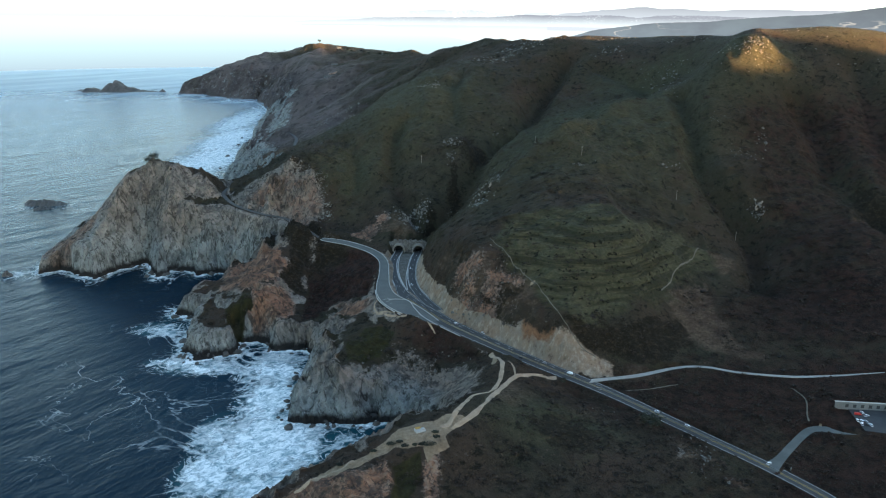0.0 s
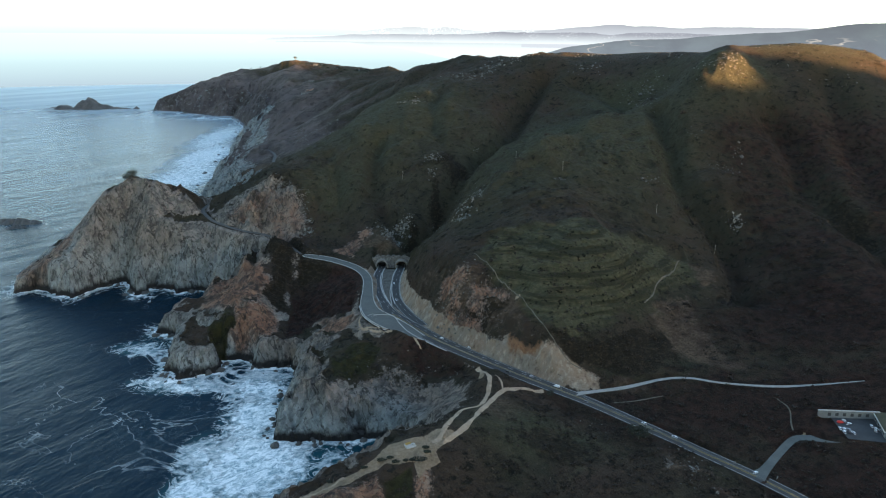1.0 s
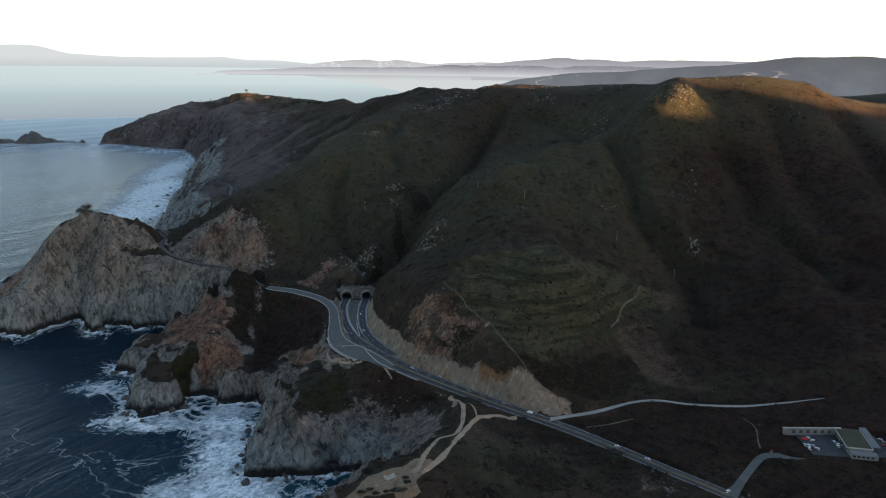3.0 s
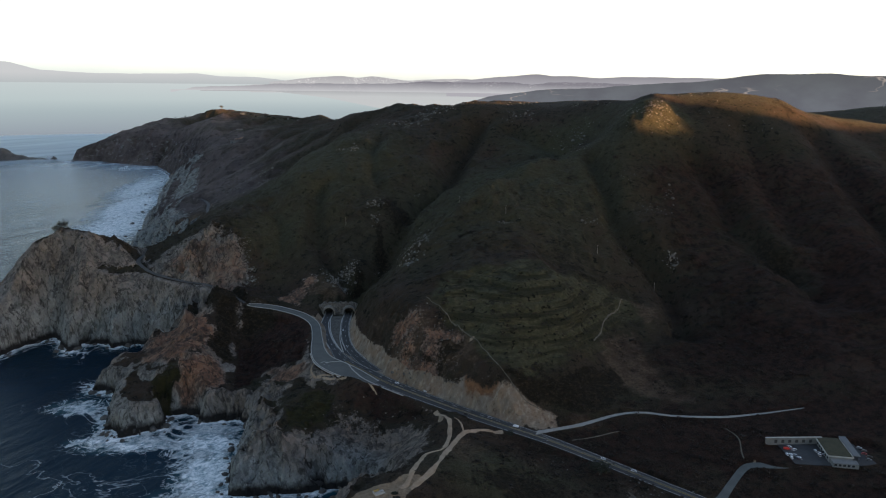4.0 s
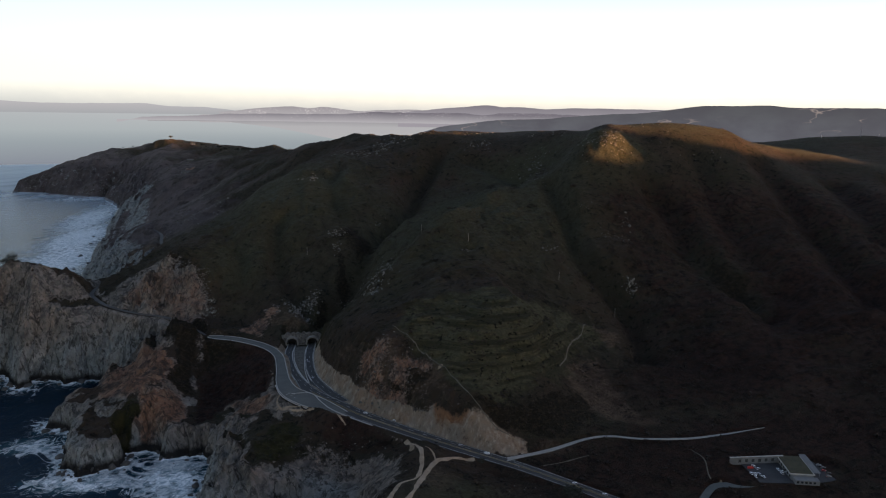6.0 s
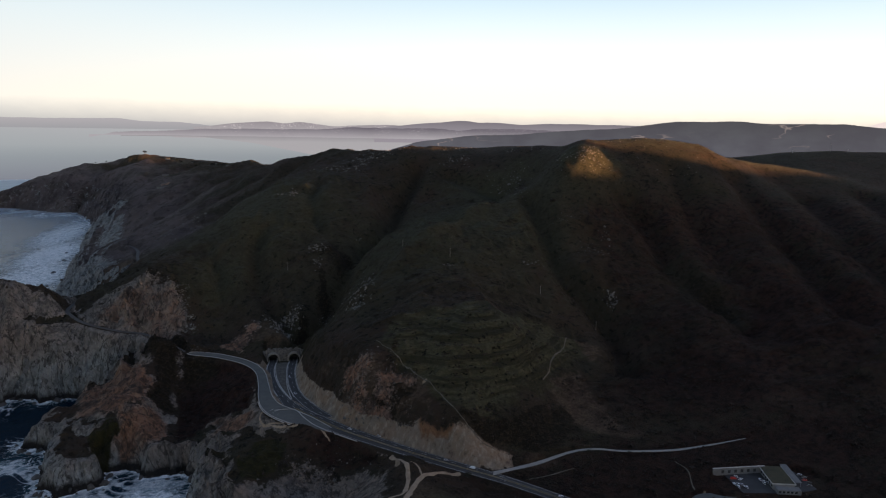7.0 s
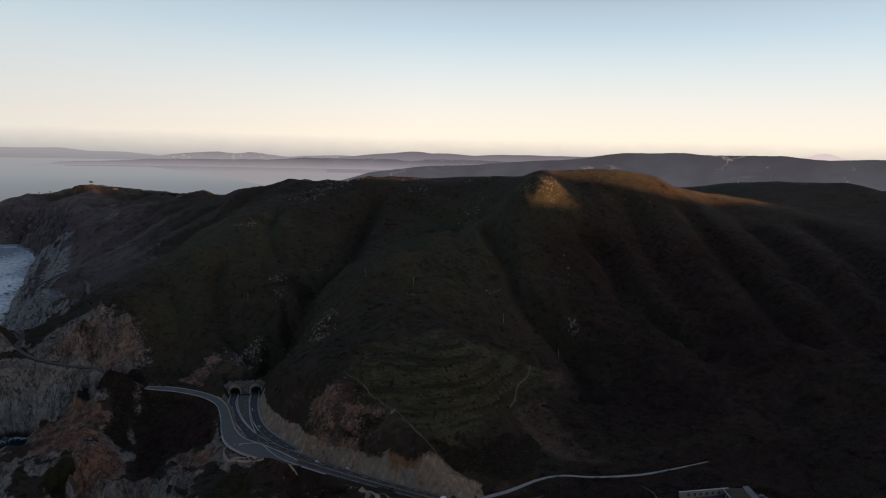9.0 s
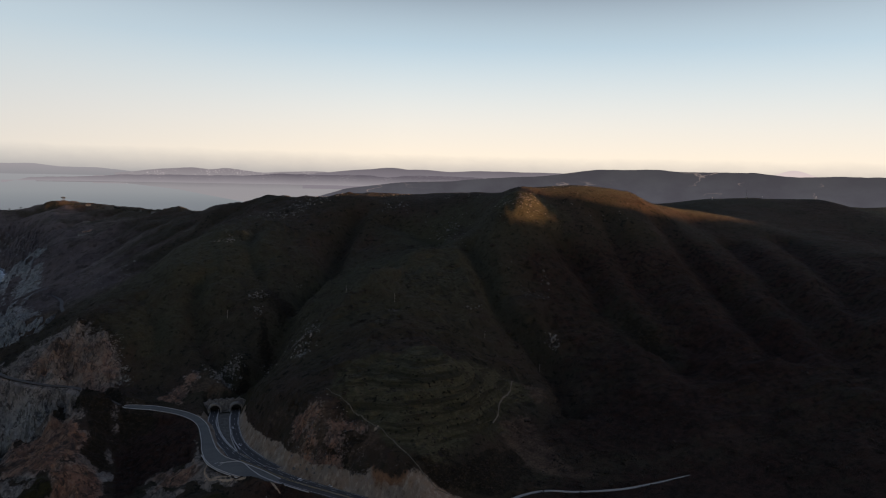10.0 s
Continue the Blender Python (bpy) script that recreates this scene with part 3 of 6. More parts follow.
def water_material():
    m = material("sea_water", (0.010, 0.030, 0.040), 0.12)
    n = Net(m)
    n.bsdf.inputs["IOR"].default_value = 1.33
    n.bsdf.inputs["Specular IOR Level"].default_value = 0.0
    foam = n.attr("foam")
    core = n.ramp(n.math("ADD", foam, n.math("MULTIPLY", n.math("SUBTRACT", n.noise(13, 8, 0.70, None, None, 0.6), 0.5), 1.5)), 0.60, 0.90)
    wide = n.math("ADD", 0.004, n.math("MULTIPLY", n.math("MULTIPLY", foam, foam), 0.12))

    def lace(size, warp):
        d = n.math("ABSOLUTE", n.math("SUBTRACT", n.noise(size, 4, 0.55, None, None, warp), 0.5))
        return n.ramp(n.math("DIVIDE", d, wide), 0.3, 1.1, 1, 0)
    patchy = n.ramp(n.math("ADD", foam, n.math("MULTIPLY", n.math("SUBTRACT", n.noise(55, 4), 0.5), 0.7)), 0.10, 0.36)
    thin = n.math("MULTIPLY", n.math("MAXIMUM", lace(75, 0.8), n.math("MULTIPLY", lace(17, 1.2), n.ramp(foam, 0.14, 0.4))), patchy)
    caps = n.math("MULTIPLY", n.ramp(n.noise(5, 6, 0.7, (0.5, 1.0, 1), ("Z", -55)), 0.70, 0.78), n.ramp(foam, 0.10, 0.25, 0.15, 0.8))
    f = n.math("MINIMUM", n.math("MAXIMUM", n.math("MAXIMUM", core, caps), n.math("MULTIPLY", thin, 0.6)), 0.95)
    deep = n.mix(n.ramp(foam, 0.28, 0.80), (0.0036, 0.0150, 0.0265), (0.020, 0.085, 0.104))
    drift = n.noise(210, 5, 0.6, (0.2, 1.0, 1), ("Z", -50))
    deep = n.mix(n.ramp(drift, 0.42, 0.66, 0, 0.8), deep, (0.0045, 0.0200, 0.0335))
    churn = n.mix(n.ramp(n.noise(6, 8, 0.80, (0.7, 1.0, 1), ("Z", -40), 1.0), 0.40, 0.56), (0.26, 0.36, 0.39), (0.92, 0.93, 0.93))
    n.colour(n.mix(f, deep, churn))
    n.put(n.bsdf.inputs["Roughness"], n.ramp(f, 0.0, 0.6, 0.6, 0.9))
    swell = n.noise(60, 4, 0.6, (0.25, 1.0, 1), ("Z", -52))
    chop = n.noise(11, 6, 0.70, (0.55, 1.0, 1), ("Z", -62))
    n.bump(n.math("ADD", n.math("MULTIPLY", swell, 5.0), n.math("ADD", n.math("MULTIPLY", chop, 1.6), n.math("MULTIPLY", f, 0.8))), 0.6, 1.7)
    # sky mirrored in the water, more at a slant
    gloss, fres, mx = n.node("ShaderNodeBsdfGlossy"), n.node("ShaderNodeFresnel"), n.node("ShaderNodeMixShader")
    gloss.inputs["Color"].default_value = (0.78, 0.89, 1.0, 1)
    gloss.inputs["Roughness"].default_value = 0.16
    fres.inputs["IOR"].default_value = 1.33
    relief = n.bsdf.inputs["Normal"].links[0].from_socket
    n.put(gloss.inputs["Normal"], relief)
    n.put(fres.inputs["Normal"], relief)
    n.put(mx.inputs[0], n.math("MULTIPLY", n.math("POWER", fres.outputs[0], 1.7), n.ramp(f, 0, 0.8, 1.6, 0)))
    n.t.links.new(n.bsdf.outputs[0], mx.inputs[1])
    n.t.links.new(gloss.outputs[0], mx.inputs[2])
    n.t.links.new(mx.outputs[0], n.t.nodes["Material Output"].inputs["Surface"])
    return m


GROUND, WATER = ground_material(), water_material()
ASPHALT = speckled("asphalt", (0.027, 0.028, 0.030), (0.046, 0.047, 0.050), 9, 0.9)
OLD_ASPHALT = speckled("weathered_asphalt", (0.068, 0.074, 0.070), (0.102, 0.107, 0.101), 11, 0.9)
WORN_ASPHALT = speckled("worn_dark_asphalt", (0.046, 0.046, 0.045), (0.080, 0.078, 0.074), 7, 0.9)
GRAVEL = speckled("pale_gravel", (0.21, 0.205, 0.19), (0.31, 0.30, 0.275), 5, 0.95)
CONCRETE = speckled("concrete", (0.30, 0.29, 0.27), (0.42, 0.41, 0.385), 6, 0.85)
LINE_WHITE = speckled("white_road_paint", (0.26, 0.26, 0.25), (0.46, 0.46, 0.45), 2, 0.8)
LINE_YELLOW = speckled("yellow_road_paint", (0.25, 0.17, 0.05), (0.33, 0.24, 0.08), 2, 0.8)
STONY = speckled("stony_verge", (0.026, 0.025, 0.020), (0.150, 0.138, 0.118), 4, 0.95, bump=0.3)
FAINT_DIRT = speckled("dull_dirt", (0.075, 0.066, 0.050), (0.135, 0.118, 0.09), 6, 0.95)
DIRT = speckled("pale_dirt", (0.21, 0.148, 0.098), (0.34, 0.255, 0.178), 6, 0.95)

# ---- large structure: ground, sea, roads ----
def graded(lo, a, b, hi, step, grow):
    """Grid coordinates, even between a and b, ever wider beyond."""
    mid = list(np.arange(a, b + step, step))
    s, right = step, [mid[-1]]
    while right[-1] < hi:
        s *= grow
        right.append(right[-1] + s)
    s, left = step, [mid[0]]
    while left[-1] > lo:
        s *= grow
        left.append(left[-1] - s)
    return np.array(left[:0:-1] + mid + right[1:])


def sheet(name, xs, ys, zz, attributes, keep, mat, flat=None):
    """A mesh over a grid; keep: which cells to fill."""
    ny, nx = zz.shape
    co = np.empty((ny, nx, 3), np.float32)
    co[..., 0], co[..., 1], co[..., 2] = xs[None, :], ys[:, None], zz
    idx = np.arange(nx * ny).reshape(ny, nx)
    quads = np.stack([idx[:-1, :-1], idx[:-1, 1:], idx[1:, 1:], idx[1:, :-1]], -1)[keep].reshape(-1)
    nq = len(quads) // 4
    me = bpy.data.meshes.new(name)
    me.vertices.add(nx * ny)
    me.vertices.foreach_set("co", co.reshape(-1))
    me.loops.add(nq * 4)
    me.loops.foreach_set("vertex_index", quads.astype(np.int32))
    me.polygons.add(nq)
    me.polygons.foreach_set("loop_start", np.arange(0, nq * 4, 4, dtype=np.int32))
    me.update(calc_edges=True)
    if flat is None:
        me.shade_smooth()
    else:
        me.polygons.foreach_set("use_smooth", ~flat[keep])
    for key, values in attributes.items():
        at = me.attributes.new(key, "FLOAT", "POINT")
        at.data.foreach_set("value", np.asarray(values, np.float32).reshape(-1))
    me.materials.append(mat)
    return new(name, me)


GX = graded(-1900, -580, 300, 4000, 1.6, 1.019)
GY = graded(-1300, 430, 1060, 4700, 1.6, 1.0125)
MX, MY = np.meshgrid(GX, GY)
_z, _cut, _, _d = [a.reshape(MX.shape) for a in height(MX.ravel(), MY.ravel())]
GZ, COASTAL = _z, _d


def ground_z(x, y):
    """Height of the built ground at one place."""
    i = min(max(int(np.searchsorted(GX, x)) - 1, 0), len(GX) - 2)
    j = min(max(int(np.searchsorted(GY, y)) - 1, 0), len(GY) - 2)
    u, v = (x - GX[i]) / (GX[i + 1] - GX[i]), (y - GY[j]) / (GY[j + 1] - GY[j])
    return float((GZ[j, i] * (1 - u) + GZ[j, i + 1] * u) * (1 - v) + (GZ[j + 1, i] * (1 - u) + GZ[j + 1, i + 1] * u) * v)


WANDER = [8 * fbm(MX, MY, 28, 3, k) for k in (101, 107)]


def blob(spots):
    """Soft patches (east, north, radius east, radius north) over the ground."""
    total = np.zeros(MX.shape)
    wx, wy = MX + WANDER[0], MY + WANDER[1]
    for cx, cy, rx, ry in spots:
        total = np.maximum(total, np.exp(-(((wx - cx) / rx) ** 2 + ((wy - cy) / ry) ** 2)))
    return total


def blur(a, n):
    for _ in range(n):
        q = np.pad(a, 1, "edge")
        a = 0.5 * a + 0.125 * (q[:-2, 1:-1] + q[2:, 1:-1] + q[1:-1, :-2] + q[1:-1, 2:])
    return a


_gy, _gx = np.gradient(blur(GZ, 19), GY, GX)
SLOPE = np.hypot(_gx, _gy)


def zone(*polys, soft=9.0):
    """Patches of ground within outlines of (east, north), their edges frayed: 1 inside, 0 outside."""
    total = np.zeros(MX.shape)
    for poly in polys:
        q = np.array(poly, float)
        (x0, y0), (x1, y1) = q.min(0) - 20, q.max(0) + 20
        i0, i1 = np.searchsorted(GX, (x0, x1))
        j0, j1 = np.searchsorted(GY, (y0, y1))
        box_ = np.s_[j0:j1, i0:i1]
        x, y = (MX + 0.45 * WANDER[0])[box_].ravel(), (MY + 0.45 * WANDER[1])[box_].ravel()
        r, _ = nearest(x, y, np.vstack([q, q[:1]]))
        r = np.clip(0.5 + r * np.where(inside(x, y, q), 1, -1) / soft, 0, 1)
        total[box_] = np.maximum(total[box_], r.reshape(j1 - j0, i1 - i0))
    return total


RUST_POINT = [(-246, 936), (-219, 933), (-202, 885), (-193, 866), (-197, 827), (-209, 820), (-220, 809), (-255, 816), (-275, 850), (-274, 897)]
RUST_KNOB = [(-216, 808), (-204, 816), (-190, 824), (-172, 804), (-175, 765), (-193, 771), (-220, 776), (-220, 790)]
RUST_LOT = [(-119, 795), (-84, 771), (-78, 754), (-93, 738), (-111, 740)]
RUST_PORTAL = [(-129, 943), (-103, 964), (-77, 981), (-70, 972), (-86, 952), (-94, 921), (-122, 932)]
RUST_SLOPE = [(19, 751), (39, 741), (46, 732), (33, 721), (19, 728), (11, 729), (10, 745)]
RUST_CRAG = [(46, 716), (62, 719), (77, 701), (76, 693), (62, 698), (55, 691), (46, 703)]
CRAGS_LOW = [(20, 726), (34, 722), (50, 700), (62, 690), (58, 672), (44, 668), (28, 690), (16, 712)]
OCHRE_BED = [(75, 661), (85, 662), (110, 636), (106, 628), (79, 645)]
TAN_BLUFF = [(-278, 1062), (-220, 1070), (-183, 1046), (-165, 1014), (-172, 966), (-196, 975), (-244, 1019), (-292, 1049)]
RUST_NEAR = [(-107, 428), (-84, 434), (-65, 434), (-35, 446), (-31, 438), (-33, 405), (-115, 405)]
RUST_RIB = [(-11, 437), (3, 444), (2, 421), (-5, 410), (-14, 420)]
THICKET_KNOLL = [(-222, 958), (-205, 985), (-176, 972), (-160, 946), (-172, 917), (-172, 876), (-170, 832), (-183, 836), (-196, 846), (-193, 878), (-208, 924)]
SCRUB_BOWL = [(-163, 919), (-89, 900), (-79, 846), (-76, 780), (-120, 801), (-143, 783), (-158, 758), (-163, 780), (-165, 862)]
MOSS_KNOB = [(-248, 787), (-224, 800), (-217, 784), (-224, 768), (-238, 752)]
MOSS_POINT = [(-94, 660), (-76, 692), (-53, 697), (-45, 680), (-55, 657), (-75, 632), (-89, 633)]
MOSS_NEAR = [(-32, 438), (-12, 447), (-14, 428), (-22, 408), (-33, 406)]
BROWN_TOP = [(-53, 702), (-13, 692), (26, 658), (46, 612), (20, 634), (-6, 647), (-34, 661)]
POINT_FACE = [(-140, 597), (-136, 616), (-122, 655), (-91, 630), (-75, 630), (-45, 656), (-12, 640), (26, 630), (40, 592), (28, 560), (0, 580), (-34, 592), (-93, 594)]
UPPER_FACE = [(-104, 683), (-86, 728), (-48, 701), (-13, 690), (30, 653), (50, 611), (35, 573), (-5, 605), (-44, 630), (-75, 625), (-95, 630)]
GREY_BLUFF = [(-450, 1511), (-445, 1654), (-370, 1590), (-330, 1480), (-363, 1396), (-400, 1380)]
HEAD_TOP = [(-438, 1104), (-415, 1104), (-380, 1102), (-352, 1092), (-346, 1120), (-380, 1140), (-440, 1130)]
HEAD_TIP = [(-590, 1010), (-555, 985), (-532, 990), (-510, 1000), (-490, 1051), (-520, 1080), (-580, 1070)]
PORTAL_CRAG = [(-64, 958), (-45, 1000), (-19, 992), (-24, 965), (-50, 943)]
GULLY_CRAG = [(35, 884), (46, 960), (74, 937), (76, 896), (51, 862)]
SMALL_CRAG = [(8, 985), (18, 1004), (26, 998), (14, 960)]
DARK_STRIP = [(118, 630), (170, 646), (233, 679), (238, 658), (211, 614), (173, 607), (144, 621)]
CUT_EAST = [(64, 656), (77, 658), (108, 630), (139, 620), (156, 607), (152, 596), (138, 594), (112, 606), (74, 640)]
BROWN_SLOPE = [(-12, 794), (10, 790), (45, 750), (87, 686), (113, 628), (64, 659), (27, 700), (-8, 767)]
OVERLOOK = [(-32, 466), (-25, 475), (-13, 478), (-2, 482), (8, 494), (20, 492), (10, 470), (6, 460), (10, 452), (0, 443), (-6, 438), (-11, 449), (-32, 452), (-51, 446), (-69, 430), (-86, 431), (-70, 444), (-52, 454), (-36, 464)]
SCARS = [[(176, 498), (185, 502), (187, 477), (179, 481)], [(196, 487), (207, 486), (201, 475)], [(208, 464), (217, 467), (208, 454), (203, 455)], [(177, 515), (184, 514), (181, 505), (175, 510)]]
# far sunlit scarp: bare soil, with the sun's orange put into its colour too
ORANGE_SCARP = [(-384, 2500), (-358, 2498), (-354, 2532), (-372, 2540), (-388, 2524)]
WASH = [(229, 711), (281, 744), (283, 673), (288, 617), (253, 633), (227, 655)]
GREEN_SPOTS = [(461, 1140, 70, 60), (640, 1215, 140, 40), (830, 1222, 170, 30)]
_me = np.array(MEADOW_EDGE, float)
_r, _ = nearest(MX.ravel(), MY.ravel(), np.vstack([_me, _me[:1]]))
FIELD = np.clip(0.45 + _r * np.where(inside(MX.ravel(), MY.ravel(), _me), 1, -1) / 30 + 0.25 * fbm(MX.ravel(), MY.ravel(), 24, 4, 63), 0, 1).reshape(MX.shape)
DRY = [(181, 500, 5, 8), (188, 484, 9, 5), (205, 482, 9, 4), (213, 464, 7, 8), (240, 690, 14, 22), (252, 672, 14, 16), (268, 650, 16, 16), (290, 625, 20, 14), (310, 790, 20, 30), (185, 600, 30, 8), (60, 545, 30, 30), (120, 540, 22, 30), (30, 720, 30, 26), (70, 690, 30, 20), (-60, 950, 40, 20), (-330, 1350, 70, 160)]
DULL_GREEN = [(90, 520, 80, 60), (220, 1060, 330, 260), (-60, 1250, 190, 260), (-130, 1080, 90, 110), (180, 1000, 130, 110), (330, 1250, 150, 90), (-80, 668, 22, 14), (-225, 800, 16, 12)]
# dark scrub patches, and gully beds coloured darker
DARK_SCRUB_GULLIES = [(190, 643, 52, 12), (225, 646, 26, 10), (130, 630, 26, 7), (12, 1024, 16, 50), (-20, 960, 14, 26), (40, 1085, 26, 40), (-150, 905, 26, 30), (60, 690, 20, 14), (20, 700, 20, 14), (100, 500, 30, 26), (-20, 700, 26, 10), (508, 852, 22, 70)]
BROWN = [(-95, 755, 55, 40), (-115, 795, 50, 30), (10, 640, 40, 24), (-250, 900, 70, 70), (-150, 770, 40, 40)]
EAST_SCRUB = [(330, 560, 260, 75), (340, 440, 150, 80), (420, 690, 170, 80), (600, 760, 180, 140)]
SAND = np.maximum(blob(BARE), zone(OVERLOOK, soft=5))
VEG = zone(THICKET_KNOLL, SCRUB_BOWL, MOSS_KNOB, MOSS_POINT, MOSS_NEAR, BROWN_TOP, HEAD_TOP)
CRAG = zone(RUST_POINT, RUST_KNOB, RUST_LOT, RUST_PORTAL, RUST_SLOPE, RUST_CRAG, TAN_BLUFF, RUST_NEAR, RUST_RIB, POINT_FACE, GREY_BLUFF, soft=18)
SCATTERED = zone(CRAGS_LOW, PORTAL_CRAG, GULLY_CRAG, SMALL_CRAG, soft=16)
SEA_SLOPE = (1 - 0.62 * zone(BROWN_SLOPE, soft=18)) * (1 - 0.5 * zone(UPPER_FACE, soft=20)) * np.clip((SLOPE - 0.32) / 0.3, 0, 1) * np.clip((135 - COASTAL) / 40, 0, 1) * (1 - blob([(60, 500, 75, 62), (60, 570, 30, 40)]))
HEAD_BROW = 0.62 * np.clip((GZ - 42) / 34 + 0.45 * fbm(MX, MY, 34, 4, 69), 0, 1) * (MY > 965) * (MY < 1200) * (MX < -170) * (COASTAL < 160)
MASKS = {
    "rock": np.clip(np.maximum(np.maximum(SEA_SLOPE, 0.85 * CRAG) * (1 - 0.9 * VEG), 1.1 * np.clip(1 - GZ / 30, 0, 1) * (COASTAL < 45)) * np.where(MY > 2500, 0.3, np.where(MY > 1450, 0.8, 1)) + 0.36 * SCATTERED + zone(ORANGE_SCARP, soft=6) + 0.42 * zone(*SCARS, soft=6), 0, 1),
    "cut": np.maximum(_cut, 0.85 * zone(CUT_EAST)),
    "heath": np.maximum(np.maximum(blob(EAST_SCRUB), np.maximum(0.95 * zone(SCRUB_BOWL), 0.6 * zone(BROWN_TOP))), 0.62 * np.clip((290 - GZ) / 60, 0, 1) * np.clip((MX - 290) / 130, 0, 1) * (MY < 1215)) * (1 - blob(DARK_SCRUB_GULLIES)) * (1 - zone(DARK_STRIP)),
    "ochre": zone(OCHRE_BED),
    "moss": zone(MOSS_KNOB, MOSS_POINT, MOSS_NEAR),
    "thick": np.maximum(blob(DARK_SCRUB_GULLIES), np.maximum(zone(DARK_STRIP), 0.75 * zone(THICKET_KNOLL))),
    "bluff": np.clip((MY - 1420) / 160, 0, 1) * np.clip((430 - COASTAL) / 220, 0, 1) * np.clip(0.75 + 0.2 * fbm(MX, MY, 120, 3, 91), 0, 1),
    "rust": np.maximum(zone(RUST_POINT, RUST_KNOB, RUST_LOT, RUST_PORTAL, RUST_SLOPE, RUST_CRAG, RUST_NEAR, RUST_RIB, ORANGE_SCARP, soft=14), np.maximum(np.maximum(0.9 * zone(CRAGS_LOW, soft=16), 0.45 * zone(TAN_BLUFF, soft=16)), 0.45 * zone(HEAD_TIP, soft=20))),
    "brown": np.maximum(np.maximum(blob(BROWN), 0.85 * np.clip((GZ - 16) / 26 + 0.35 * fbm(MX, MY, 40, 3, 67), 0, 1) * (MY < 965) * (MX > -310) * (COASTAL < 220)), np.maximum(HEAD_BROW, np.maximum(0.8 * zone(HEAD_TIP, TAN_BLUFF, soft=16), 0.9 * zone(UPPER_FACE, CRAGS_LOW, BROWN_SLOPE, soft=24)))),
    "field": FIELD,
    "green": np.maximum(np.maximum(FIELD, blob(GREEN_SPOTS)), 0.72 * blob(DULL_GREEN)),
    "wet": np.clip(1 - (GZ - 1.5) / 12, 0, 1) * (COASTAL < 40),
    "sand": SAND,
    "dry": np.maximum(np.maximum(blob(DRY), np.maximum(0.9 * zone(WASH, soft=14), 0.5 * zone(BROWN_SLOPE, soft=20))), 0.9 * blob([(-48, 885, 7, 30), (-46, 830, 4, 40)])),
}
_wet = GZ > -12
KEEP = _wet[:-1, :-1] | _wet[1:, :-1] | _wet[:-1, 1:] | _wet[1:, 1:]
ground = tagged(sheet("ground", GX, GY, np.maximum(GZ, -14), MASKS, KEEP, GROUND, MASKS["rock"][:-1, :-1] > 0.5), "steep coastal hills of dark scrub and grey and rust cliffs", "hillside", kind="structure")

SX = graded(-4800, -640, 0, 2500, 4, 1.03)
SY = graded(-300, 380, 1120, 4720, 4, 1.02)
WX, WY = np.meshgrid(SX, SY)
_sd, _ = nearest(WX.ravel(), WY.ravel(), np.vstack([COAST, COAST[:1]]))
_sd = (_sd * np.where(inside(WX.ravel(), WY.ravel(), COAST), -1, 1)).reshape(WX.shape)


def surf():
    """How thick the foam lies, from the shore and the breakers in the coves."""
    f = 0.95 * np.exp(-np.clip(_sd, 0, None) / 9) + 0.17 * np.exp(-np.clip(_sd, 0, None) / 50)
    for cx, cy, rx, ry, a in [(-150, 560, 62, 70, 1.0), (-165, 640, 36, 60, 0.95), (-175, 700, 46, 36, 0.9), (-250, 705, 60, 22, 0.8), (-330, 800, 40, 26, 0.7), (-90, 565, 45, 40, 0.62), (-188, 520, 30, 45, 0.95), (-135, 495, 55, 45, 0.9), (-200, 575, 24, 45, 0.75), (-280, 715, 40, 14, 0.85),
                             (-670, 2480, 80, 400, 0.9), (-575, 1800, 95, 310, 1.0), (-610, 2100, 85, 290, 1.0), (-515, 1480, 85, 150, 1.0), (-590, 980, 40, 30, 0.5), (-740, 1360, 40, 22, 0.6), (-820, 2950, 120, 60, 0.7), (-760, 1345, 60, 34, 0.4), (-330, 660, 130, 160, 0.17), (-240, 600, 60, 120, 0.2)]:
        f = np.maximum(f, a * np.exp(-(((WX - cx) / rx) ** 2 + ((WY - cy) / ry) ** 2) ** 1.5))
    f = f + 0.05 * fbm(WX, WY, 130, 3, 71)
    return np.clip(f, 0, 1)


_near = np.clip(1 - np.hypot(WX + 200, WY - 700) / 900, 0, 1)
_waves = _near * (0.5 * fbm(WX, WY * 1.6, 30, 3, 61)) - 0.2
sea = tagged(sheet("water", SX, SY, _waves, {"foam": surf()}, np.ones((len(SY) - 1, len(SX) - 1), bool), WATER), "dark blue-green sea with white surf along the rocks", "sea", kind="structure")


def ribbon(name, line, mat, thick=0.35, lift=0.0, label="", category="road"):
    """A paved strip along (east, north, height, half width), with a kerb-like edge down to the ground."""
    p = smooth_line(line, 5)
    tan = np.gradient(p[:, :2], axis=0)
    tan /= np.linalg.norm(tan, axis=1)[:, None] + 1e-9
    nor = np.column_stack([-tan[:, 1], tan[:, 0]])
    bm = bmesh.new()
    rings = []
    for q, n2 in zip(p, nor):
        ring = []
        for side, drop in ((1, thick), (1, 0), (0.33, 0), (-0.33, 0), (-1, 0), (-1, thick)):
            ring.append(bm.verts.new((q[0] + n2[0] * q[3] * side, q[1] + n2[1] * q[3] * side, q[2] + lift - drop)))
        rings.append(ring)
    for a, b in zip(rings[:-1], rings[1:]):
        for k in range(5):
            bm.faces.new((a[k], b[k], b[k + 1], a[k + 1]))
    bm.normal_update()
    me = bpy.data.meshes.new(name)
    bm.to_mesh(me)
    bm.free()
    me.materials.append(mat)
    ob = new(name, me)
    return tagged(ob, label, category, kind="structure")


